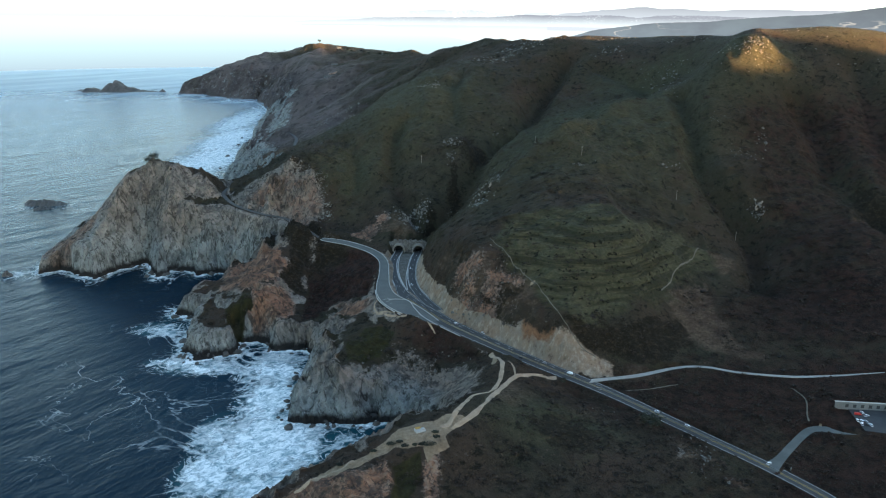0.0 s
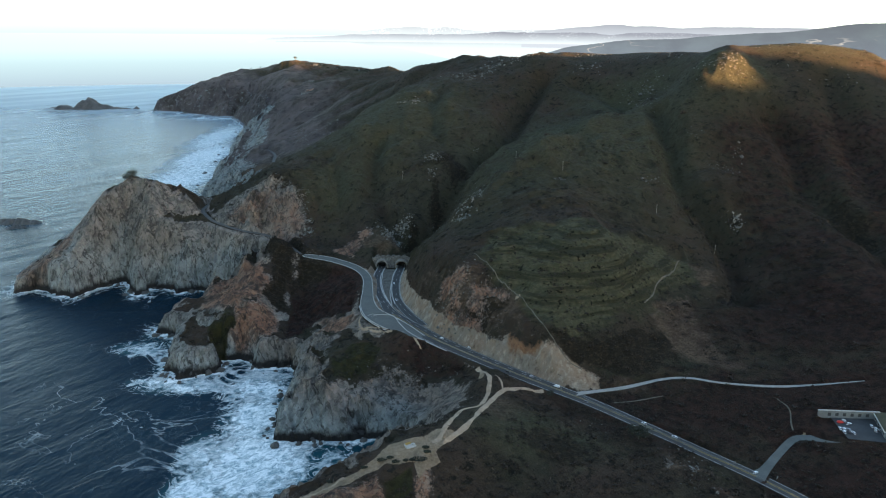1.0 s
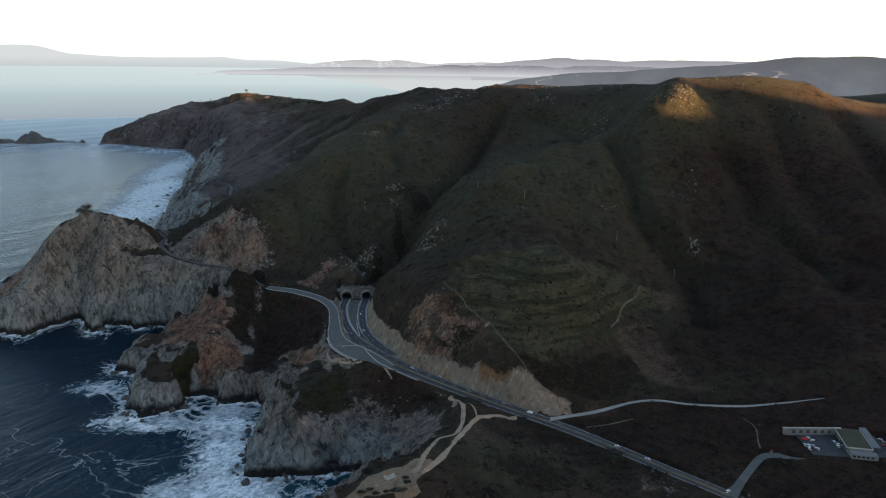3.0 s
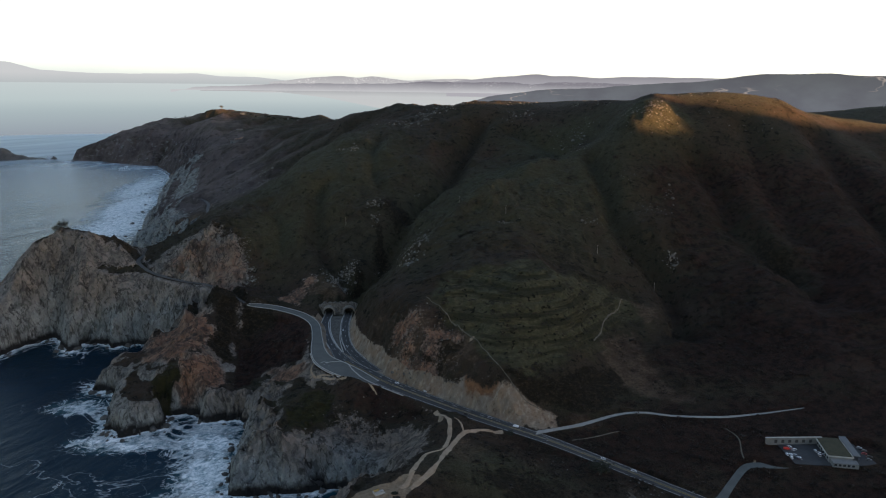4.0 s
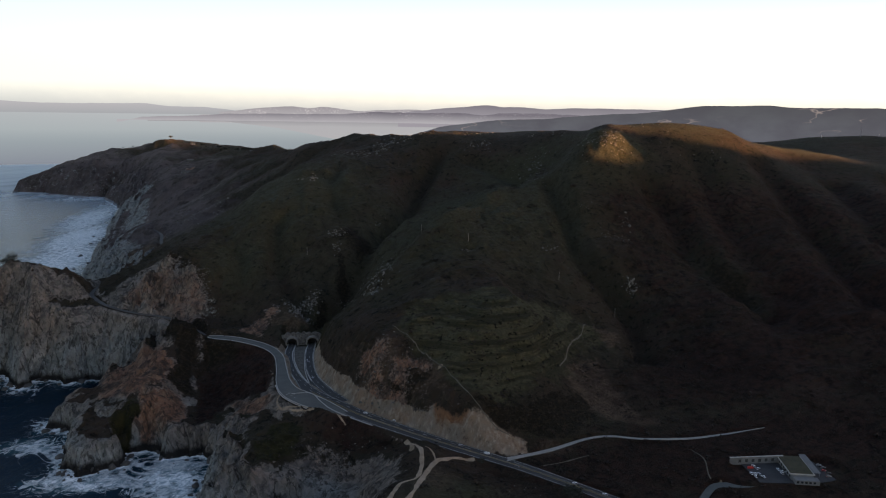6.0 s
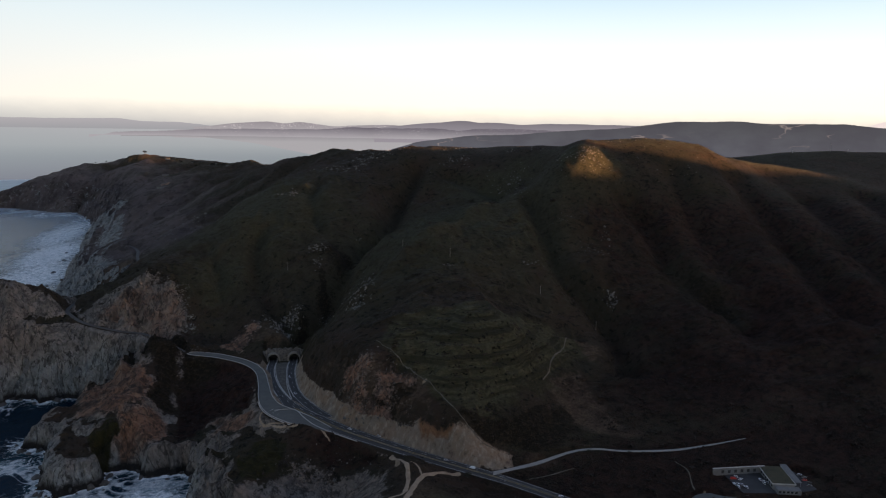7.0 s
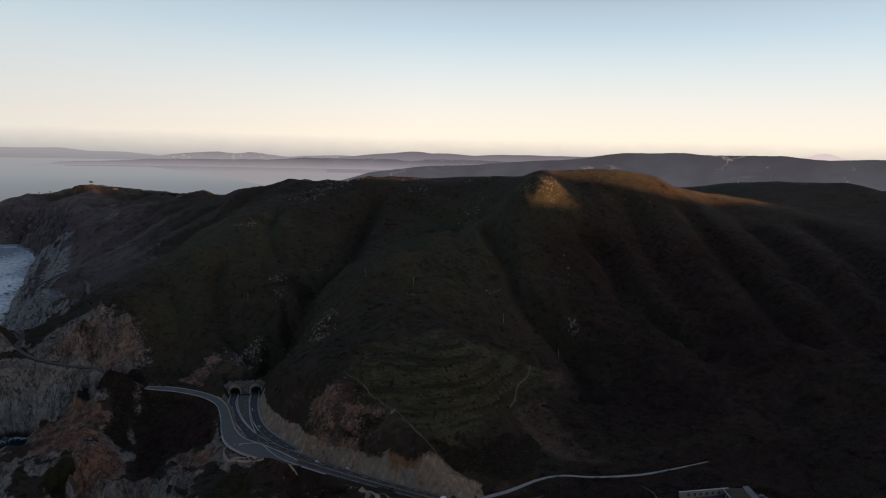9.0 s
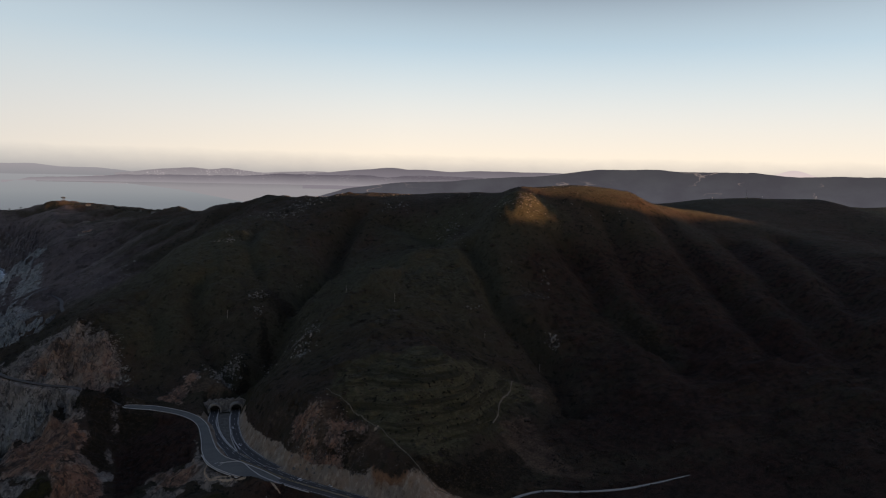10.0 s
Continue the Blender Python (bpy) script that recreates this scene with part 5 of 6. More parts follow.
# ---- loose rock: outcrops, boulders and stacks ----
PALE_ROCK = speckled("lichened_rock", (0.105, 0.094, 0.080), (0.225, 0.205, 0.178), 3, 0.95, bump=0.5)
RUBBLE_ROCK = speckled("broken_stone", (0.060, 0.057, 0.051), (0.165, 0.155, 0.140), 2, 0.95, bump=0.3)
SEA_ROCK = speckled("wet_sea_rock", (0.035, 0.033, 0.031), (0.085, 0.08, 0.072), 4, 0.7, bump=0.6)
STACK_ROCK = speckled("stack_rock", (0.036, 0.037, 0.039), (0.088, 0.088, 0.088), 22, 0.95, bump=1.5)


def rock_mesh(name, seed, mat, sub=2, rough=0.45):
    bm = bmesh.new()
    bmesh.ops.create_icosphere(bm, subdivisions=sub, radius=1)
    for v in bm.verts:
        n1 = noise.noise(v.co * 1.1 + Vector((seed * 7.7, 0, 0)))
        n2 = noise.noise(v.co * 2.7 + Vector((0, seed * 3.1, 0)))
        n3 = noise.noise(v.co * 6.1 + Vector((0, 0, seed)))
        v.co *= 1 + rough * n1 + 0.5 * rough * n2 + 0.25 * rough * n3
    me = bpy.data.meshes.new(name)
    bm.to_mesh(me)
    bm.free()
    me.materials.append(mat)
    return me


ROCKS = [rock_mesh("rock", k, PALE_ROCK) for k in range(6)]
WET_ROCKS = [rock_mesh("shore_rock", k + 20, SEA_ROCK) for k in range(5)]
rng = random.Random(7)


def place(name, me, x, y, z, s, sz, label, category, group):
    ob = new(name, me)
    ob.matrix_world = Matrix.LocRotScale((x, y, z), Euler((rng.uniform(-0.4, 0.4), rng.uniform(-0.4, 0.4), rng.uniform(0, 6.28))), (s * rng.uniform(0.7, 1.3), s * rng.uniform(0.7, 1.3), sz))
    return tagged(ob, label, category, group)


# outcrops: (east, north, spread east, spread north, how many, size)
OUTCROPS = [(12, 1097, 8, 5, 9, 2.2), (9, 1067, 5, 4, 5, 1.9), (-23, 1280, 14, 7, 14, 2.6), (-32, 985, 9, 9, 22, 2.3), (-48, 966, 9, 10, 26, 2.2), (50, 905, 8, 14, 22, 2.0), (38, 885, 6, 8, 10, 1.8),
            (384, 878, 5, 8, 10, 2.2), (424, 1150, 14, 10, 10, 1.7), (455, 1132, 18, 16, 44, 2.2), (408, 1115, 7, 9, 5, 1.3), (183, 1450, 24, 10, 14, 3.0), (12, 956, 8, 6, 7, 2.0), (370, 1240, 30, 25, 16, 2.0),
            (67, 1459, 22, 16, 10, 2.4), (131, 1455, 22, 12, 12, 2.4), (173, 922, 8, 3, 5, 1.4), (40, 730, 20, 14, 14, 1.6), (-30, 650, 26, 12, 12, 1.4), (140, 545, 14, 14, 8, 1.1), (560, 1215, 40, 8, 8, 2.0), (395, 1345, 20, 8, 6, 2.2)]
for cx, cy, rx, ry, count, size in OUTCROPS:
    for _ in range(int(count * 1.2)):
        x, y = cx + rng.gauss(0, rx * 0.7), cy + rng.gauss(0, ry * 0.7)
        s = size * rng.uniform(0.2, 0.6)
        place("rock", rng.choice(ROCKS), x, y, ground_z(x, y) + s * 0.15, s, s * rng.uniform(0.6, 1.1) * (1.9 if 870 < cy < 1000 else 1), "pale lichened boulder of a hillside outcrop", "rock", "hillside outcrops")

# loose rubble: (east, north, spread east, spread north, how much, size)
RUBBLE = [(-22, 1294, 14, 10, 60, 1.1), (14, 1090, 9, 7, 60, 1.1), (9, 1063, 6, 6, 30, 1.0), (87, 1432, 26, 22, 110, 1.5), (142, 1500, 30, 30, 110, 1.6), (197, 1600, 24, 24, 70, 1.6), (293, 1365, 24, 24, 50, 1.4),
          (321, 1445, 24, 14, 40, 1.4), (361, 1253, 24, 30, 110, 1.2), (341, 1145, 18, 24, 50, 1.0), (431, 1304, 14, 8, 20, 1.4), (388, 965, 14, 9, 50, 1.0), (422, 993, 8, 8, 24, 1.0), (381, 875, 5, 9, 60, 1.0),
          (289, 938, 14, 5, 30, 0.9), (170, 921, 8, 4, 24, 0.9), (82, 1148, 8, 8, 16, 1.0), (371, 1015, 10, 10, 26, 0.9), (52, 935, 12, 34, 190, 1.1), (66, 960, 9, 24, 110, 1.0), (-50, 970, 11, 14, 150, 1.0),
          (-31, 985, 10, 12, 120, 1.0), (14, 985, 7, 14, 40, 1.0), (458, 1135, 20, 16, 170, 1.2), (45, 705, 22, 20, 150, 0.9), (24, 715, 12, 16, 60, 0.8), (200, 488, 14, 14, 60, 0.7), (-10, 645, 40, 14, 90, 0.8),
          (-255, 1620, 30, 40, 90, 1.8), (-200, 1590, 20, 24, 50, 1.7), (600, 1150, 60, 40, 40, 1.0), (-47, 850, 3, 30, 60, 0.5)]


def rubble(seed):
    """Broken stones strewn about the outcrops, each a rough eight-sided lump."""
    r = np.random.RandomState(seed)
    at = np.vstack([np.column_stack([cx + r.normal(0, 0.75 * rx, k), cy + r.normal(0, 0.75 * ry, k), size * (0.3 + 0.7 * r.gamma(1.3, 0.6, k))]) for cx, cy, rx, ry, k, size in RUBBLE])
    z = np.array([ground_z(x, y) for x, y in at[:, :2]])
    ball = np.array([(1, 0, 0), (0, 1, 0), (-1, 0, 0), (0, -1, 0), (0, 0, 1), (0, 0, -1)], float)
    tri = np.array([(0, 1, 4), (1, 2, 4), (2, 3, 4), (3, 0, 4), (1, 0, 5), (2, 1, 5), (3, 2, 5), (0, 3, 5)])
    n = len(at)
    turn = r.uniform(0, 6.28, n)
    co = ball[None] * r.uniform(0.55, 1.25, (n, 6, 1)) + r.normal(0, 0.16, (n, 6, 3))
    x = co[..., 0] * np.cos(turn)[:, None] - co[..., 1] * np.sin(turn)[:, None]
    y = co[..., 0] * np.sin(turn)[:, None] + co[..., 1] * np.cos(turn)[:, None]
    co = np.stack([x, y, co[..., 2] * 0.8 + 0.15], -1) * at[:, None, 2:3] + np.column_stack([at[:, :2], z])[:, None]
    faces = (tri[None] + 6 * np.arange(n)[:, None, None]).reshape(-1, 3)
    me = bpy.data.meshes.new("rubble")
    me.from_pydata(co.reshape(-1, 3).tolist(), [], faces.tolist())
    me.materials.append(RUBBLE_ROCK)
    return tagged(new("rubble", me), "pale broken stones strewn about the hillside outcrops", "rubble", kind="stuff")


rubble(17)

# boulders along the foot of the cliffs
shore = smooth_line([(x, y, 0) for x, y in COAST_SOUTH[6:] + COAST_NORTH[:13]], 9)
for p in shore:
    for _ in range(2):
        s = rng.uniform(0.9, 3.2) * (1 if rng.random() < 0.8 else 1.8)
        place("shore_rock", rng.choice(WET_ROCKS), p[0] + rng.gauss(-2, 6), p[1] + rng.gauss(-1, 6), -0.2 + 0.1 * s, s, s * rng.uniform(0.5, 0.9), "dark wet boulder in the surf below the cliff", "rock", "shore boulders")
for x, y in ((-521, 1905), (-560, 2010), (-505, 1760), (-520, 1700), (-600, 2250), (-580, 2120), (-545, 1850), (-610, 2440), (-640, 2580)):
    s = rng.uniform(3, 6)
    place("shore_rock", rng.choice(WET_ROCKS), x, y, 0.4, s, s * 0.6, "dark rock awash off the far beach", "rock", "beach rocks")


def sea_stack(cx, cy, peaks, label, mat=STACK_ROCK, step=None):
    """A rocky islet: peaks of (east, north, height, radius) from its middle, over one rough sheet."""
    span = max(max(abs(p[0]), abs(p[1])) + p[3] * 1.6 for p in peaks)
    n = 56
    us = np.linspace(-span, span, n)
    X, Y = np.meshgrid(us, us)
    Z = np.full(X.shape, -9.0)
    wx, wy = X + 0.25 * span * 0.3 * fbm(X, Y, span * 0.4, 3, 91), Y + 0.25 * span * 0.3 * fbm(X, Y, span * 0.4, 3, 97)
    for px, py, h, r in peaks:
        q = np.hypot(wx - px, wy - py) / r
        Z = np.maximum(Z, h * (1.25 - 1.25 * q ** 0.9))
    Z = Z + np.clip(Z + 4, 0, None) * 0.28 * fbm(X, Y, span * 0.22, 4, 33, True)
    keep = Z > -5
    ob = sheet("rock_islet", us + cx, us + cy, np.maximum(Z, -8), {}, keep[:-1, :-1] | keep[1:, 1:] | keep[1:, :-1] | keep[:-1, 1:], mat)
    return tagged(ob, label, "sea stack")


sea_stack(-758, 1362, [(-8, 2, 6, 16), (12, -3, 10, 18), (-24, 4, 5, 12), (28, -2, 4, 12)], "low dark rock with white surf round it", SEA_ROCK)
sea_stack(-745, 1328, [(0, 0, 3, 10), (12, 3, 2, 6)], "small dark rock awash in the swell", SEA_ROCK)
sea_stack(-610, 975, [(0, 0, 4, 6)], "small dark rock off the point", SEA_ROCK)
sea_stack(-1385, 3205, [(0, 20, 38, 62), (-28, 5, 33, 55), (48, 10, 25, 55), (95, 0, 15, 55), (-108, 0, 24, 45), (-160, 0, 9, 50), (130, 0, 8, 40)], "jagged dark island of bare rock")
sea_stack(-1200, 3215, [(0, 0, 13, 24), (-34, 0, 7, 26)], "pointed rock between island and headland")

# ---- vehicles ----
RUBBER = speckled("tyre_rubber", (0.012, 0.012, 0.012), (0.022, 0.022, 0.022), 0.5, 0.9)
GLASS_DARK = material("tinted_glass", (0.02, 0.025, 0.03), 0.08)
LAMP_RED = material("tail_lamp", (0.35, 0.02, 0.02), 0.3)
LAMP_CLEAR = material("head_lamp", (0.75, 0.75, 0.72), 0.2)
PAINT = {"white": material("white_paint", (0.78, 0.79, 0.80), 0.3), "silver": material("silver_paint", (0.45, 0.46, 0.48), 0.3, 0.4), "black": material("black_paint", (0.02, 0.02, 0.022), 0.3),
         "red": material("red_paint", (0.45, 0.03, 0.025), 0.35), "blue": material("blue_paint", (0.05, 0.09, 0.2), 0.3), "grey": material("grey_paint", (0.16, 0.165, 0.17), 0.3)}


def car(colour, tall=False):
    """A car or a van, nose along +x, on its wheels at z = 0."""
    kind = "van" if tall else "car"
    thing = empty(kind, Matrix.Identity(4), f"{colour} {'delivery van' if tall else 'passenger car'} on the asphalt", kind, "vehicles")
    ln, hi = (2.7, 2.1) if tall else (2.25, 1.45)
    body = part("body", slab(-ln, ln, -0.9, 0.9, 0.28, 0.85 if not tall else 1.1, 0.14), PAINT[colour], thing)
    bm = bmesh.new()
    front = 0.9 if not tall else 1.7
    base, roof = (-ln + 0.15, front + 0.35), (-ln + (0.6 if not tall else 0.2), front - 0.45)
    z0, z1 = (0.82, hi) if not tall else (1.05, hi)
    lo = [bm.verts.new((x, y, z0)) for x, y in ((base[0], -0.84), (base[1], -0.84), (base[1], 0.84), (base[0], 0.84))]
    up = [bm.verts.new((x, y, z1 - 0.06)) for x, y in ((roof[0], -0.68), (roof[1], -0.68), (roof[1], 0.68), (roof[0], 0.68))]
    for i in range(4):
        bm.faces.new((lo[i], lo[(i + 1) % 4], up[(i + 1) % 4], up[i]))
    bm.faces.new(up)
    part("window_band", bm, GLASS_DARK if not tall else PAINT[colour], thing)
    part("roof", slab(roof[0] - 0.04, roof[1] + 0.04, -0.7, 0.7, z1 - 0.08, z1, 0.03), PAINT[colour], thing)
    for sx in (-1, 1):
        for sy in (-1, 1):
            wheel = part("wheel", tube([(sx * ln * 0.62, sy * 0.72, 0.32), (sx * ln * 0.62, sy * 0.92, 0.32)], [0.32, 0.32], 10), RUBBER, thing)
            part("rim", tube([(sx * ln * 0.62, sy * 0.90, 0.32), (sx * ln * 0.62, sy * 0.94, 0.32)], [0.2, 0.19], 8), STEEL, wheel, "grey metal rim")
    for sy in (-1, 1):
        part("headlight", slab(ln - 0.06, ln + 0.02, sy * 0.62 - 0.18, sy * 0.62 + 0.18, 0.6, 0.76), LAMP_CLEAR, body, "clear headlight")
        part("tail_light", slab(-ln - 0.02, -ln + 0.06, sy * 0.66 - 0.15, sy * 0.66 + 0.15, 0.6, 0.78), LAMP_RED, body, "red tail light")
    return thing


MODELS = {}


def park(colour, x, y, z, turn, tall=False):
    key = (colour, tall)
    m = pose(x, y, z, 0, 0, turn)
    if key not in MODELS:
        MODELS[key] = car(colour, tall)
        MODELS[key].matrix_world = m
        return MODELS[key]
    return copy_thing(MODELS[key], m)


def drive(colour, line, i, off, tall=False, flip=False):
    """A vehicle on a road, at sample i of its smoothed line, off half widths to the left."""
    q = offset_line(line, off)
    i = min(i, len(q) - 2)
    turn = math.degrees(math.atan2(q[i + 1][1] - q[i][1], q[i + 1][0] - q[i][0])) + (180 if flip else 0)
    return park(colour, q[i][0], q[i][1], q[i][2] + 0.05, turn, tall)


def on_road(x, y):
    """The sample of the highway nearest to a place."""
    q = smooth_line(SOUTHBOUND, 5)
    return int(np.argmin(np.hypot(q[:, 0] - x, q[:, 1] - y)))


drive("white", SOUTHBOUND, on_road(117, 597), 0.42, tall=True, flip=True)
drive("white", SOUTHBOUND, on_road(177, 547), 0.42, flip=True)
drive("white", SOUTHBOUND, on_road(200, 525), 0.42, flip=True)
drive("white", SOUTHBOUND, on_road(13, 689), 0.55, flip=True)
drive("silver", SOUTHBOUND, on_road(92, 615), 0.5, flip=True)
drive("black", SOUTHBOUND, on_road(75, 625), -0.45)
drive("grey", SOUTHBOUND, on_road(140, 578), -0.4)
drive("black", SOUTHBOUND, on_road(-18, 727), 0.4, flip=True)
park("white", 40.5, 671, 58.4, -45)
park("white", 248, 484, 38.75, 30)
q = offset_line(NORTHBOUND, -0.4)
park("white", q[14][0], q[14][1], q[14][2] + 0.1, 95)
park("silver", q[24][0], q[24][1], q[24][2] + 0.1, -65)
park("black", -51, 784, 62.75, -75)

# ---- service yard ----
ROOF_GREEN = speckled("planted_roof", (0.032, 0.033, 0.016), (0.060, 0.052, 0.027), 5, 0.95, bump=0.3)
WALL_PALE = speckled("pale_render", (0.125, 0.13, 0.13), (0.175, 0.18, 0.18), 6, 0.9)
# near-black colour for the shade inside the wall's openings
OPENING = material("dark_opening", (0.02, 0.022, 0.025), 0.6)
YZ = 52.4


def retaining_wall():
    thing = empty("retaining_wall", pose(349, 542, YZ, 0, 0, -5), "long pale concrete wall with dark garage openings", "retaining wall")
    wall = part("wall", slab(-24, 26, 0, 1.2, -1, 6.2, 0.05), WALL_PALE, thing)
    part("coping", slab(-24.3, 26.3, -0.25, 1.45, 6.2, 6.6, 0.05), CONCRETE, thing)
    # flat dark panels stand in for shaded openings; nothing is recessed
    for k in range(6):
        x = -16 + 6.2 * k
        part("opening_panel", slab(x, x + 2.6, -0.08, 0.3, 1.6, 4.4), OPENING, wall, "flat near-black panel for the shade in an opening")
    return thing


def yard_building():
    thing = empty("service_building", pose(375.5, 524, YZ, 0, 0, -17), "long low service building with a planted green roof", "building")
    wall = part("wall", slab(-9, 9, -18, 17, -0.5, 5.0, 0.05), WALL_PALE, thing)
    roof = part("roof", slab(-9.8, 9.8, -17, 17.6, 5.0, 5.5, 0.08), ROOF_GREEN, thing, "planted green roof")
    part("parapet", slab(-10.2, -9.8, -17.2, 17.8, 4.8, 5.9, 0.03), CONCRETE, roof, "pale concrete parapet")
    part("parapet", slab(9.8, 10.2, -17.2, 17.8, 4.8, 5.9, 0.03), CONCRETE, roof, "pale concrete parapet")
    part("parapet", slab(-10.2, 10.2, -17.7, -17.2, 4.8, 5.9, 0.03), CONCRETE, roof, "pale concrete parapet")
    porch = part("porch", slab(-8, 12, -25, -18, -0.5, 3.6, 0.06), WALL_PALE, thing, "pale flat-roofed porch")
    for k in range(5):
        part("window", slab(-7 + 3.4 * k, -5 + 3.4 * k, -25.06, -24.8, 0.9, 2.6), GLASS_DARK, porch)
    for k in range(6):
        part("window", slab(-9.08, -8.8, -15 + 5 * k, -12.4 + 5 * k, 1.2, 3.4), GLASS_DARK, wall)
    return thing


def canopy():
    thing = empty("vehicle_canopy", pose(391.5, 526, YZ, 0, 0, -17), "long pale metal canopy over parked vehicles", "canopy")
    part("roof", slab(-3, 3, -18, 18, 4.2, 4.5, 0.05), WALL_PALE, thing)
    for y in (-16, -8, 0, 8, 16):
        for x in (-2.6, 2.6):
            part("post", slab(x - 0.12, x + 0.12, y - 0.12, y + 0.12, -0.5, 4.2), STEEL, thing)
    return thing


retaining_wall()
yard_building()
canopy()
park("red", 339, 534, YZ, -10, tall=True)
park("white", 345, 532, YZ, 20)
for k, (cx, cy) in enumerate([(334, 525), (337, 524), (340, 523), (334.5, 519.5), (338, 518.5), (341, 518), (362, 528), (363, 524), (365, 521), (361, 521), (367, 526), (344, 540 - 3)]):
    park(("white", "white", "silver", "white", "black", "white")[k % 6], cx, cy, YZ, 75 + 9 * (k % 3))
for k in range(5):
    park(("grey", "black", "red", "grey", "silver")[k], 398 + 2.2 * (k % 2) + 1.4 * k, 509 + 5 * k, YZ, -12)


def sign_board(x, y, w, h, turn, label):
    thing = empty("sign_board", pose(x, y, ground_z(x, y), 0, 0, turn), label, "sign")
    part("panel", slab(-w / 2, w / 2, -0.12, 0.12, 0.9, 0.9 + h, 0.03), WALL_PALE, thing)
    for s in (-1, 1):
        part("post", slab(s * w * 0.35 - 0.1, s * w * 0.35 + 0.1, -0.1, 0.1, -0.6, 0.95), STEEL, thing)
    return thing


sign_board(236, 495, 1.4, 2.0, 20, "small pale road sign beside the highway")
sign_board(262, 478, 2.4, 1.6, 40, "pale entrance sign at the driveway")
sign_board(118, 594, 1.2, 1.8, 30, "small road sign beside the junction")

# ---- poles, masts and far houses ----
WOOD = speckled("weathered_pole_wood", (0.20, 0.17, 0.14), (0.32, 0.28, 0.24), 1.5, 0.9)


def utility_pole(x, y, tall):
    thing = empty("utility_pole", pose(x, y, ground_z(x, y) - 0.5, 0, 0, rng.uniform(0, 60)), "grey weathered wooden utility pole on the slope", "utility pole", "poles up the hillside")
    part("shaft", tube([(0, 0, 0), (0, 0, tall)], [0.28, 0.18]), WOOD, thing)
    part("cross_arm", slab(-1.2, 1.2, -0.1, 0.1, tall - 1.2, tall - 0.95), WOOD, thing)
    return thing


for x, y in ((123, 1001), (175, 936), (284, 882), (348, 846), (-33, 1064)):
    utility_pole(x, y, 12)


def radio_mast(x, y, tall, wide):
    thing = empty("radio_mast", pose(x, y, ground_z(x, y) - 0.3), "thin steel radio mast on the hilltop", "mast", "hilltop masts")
    part("shaft", tube([(0, 0, 0), (0, 0, tall)], [wide, wide * 0.4], 6), STEEL, thing)
    for k in range(3):
        part("antenna", slab(-0.8, 0.8, -0.15, 0.15, tall * (0.6 + 0.15 * k), tall * (0.6 + 0.15 * k) + 0.8), STEEL, thing)
    return thing


radio_mast(1187, 1440, 18, 0.5)
radio_mast(1225, 1430, 8, 0.4)
radio_mast(1120, 1480, 7, 1.3)
radio_mast(1345, 1385, 8, 0.5)

ROOF_DARK = speckled("dark_shingle", (0.06, 0.055, 0.05), (0.11, 0.10, 0.09), 3, 0.9)


def small_house(x, y, w, d, h, turn, label):
    thing = empty("house", pose(x, y, ground_z(x, y) - 0.8, 0, 0, turn), label, "house", "houses on the far ridge")
    wall = part("wall", slab(-w / 2, w / 2, -d / 2, d / 2, 0, h), WALL_PALE, thing)
    bm = bmesh.new()
    e, r = 0.5, h + d * 0.32
    v = [bm.verts.new(c) for c in ((-w / 2 - e, -d / 2 - e, h), (w / 2 + e, -d / 2 - e, h), (w / 2 + e, d / 2 + e, h), (-w / 2 - e, d / 2 + e, h), (-w / 2 - e, 0, r), (w / 2 + e, 0, r))]
    for f in ((0, 1, 5, 4), (2, 3, 4, 5), (0, 4, 3), (1, 2, 5), (3, 2, 1, 0)):
        bm.faces.new([v[i] for i in f])
    part("roof", bm, ROOF_DARK, thing)
    for s in (-0.3, 0.0, 0.3):
        part("window", slab(w * s - 0.8, w * s + 0.8, -d / 2 - 0.06, -d / 2 + 0.2, h * 0.35, h * 0.75), GLASS_DARK, wall)
    return thing


for x, y, w, turn in ((-440, 3180, 18, 10), (-330, 3060, 14, -20), (-290, 2980, 16, 30), (-240, 2900, 12, 5), (-190, 2810, 14, -15), (-400, 2760, 22, 12), (-160, 2730, 10, 0)):
    small_house(x, y, w, 10, 5.5, turn, "small pale house among trees on the far ridge")
small_house(-372, 2420, 26, 12, 5, 15, "low grey building on the far cliff slope")

# ---- trees ----
BARK = speckled("rough_bark", (0.07, 0.055, 0.045), (0.13, 0.105, 0.085), 0.8, 0.95)
LEAF = material("dark_foliage", rough=0.9)
_n = Net(LEAF)
_g = _n.node("ShaderNodeNewGeometry")
_n.colour(_n.mix(_g.outputs["Random Per Island"], (0.009, 0.012, 0.007), (0.028, 0.031, 0.018)))


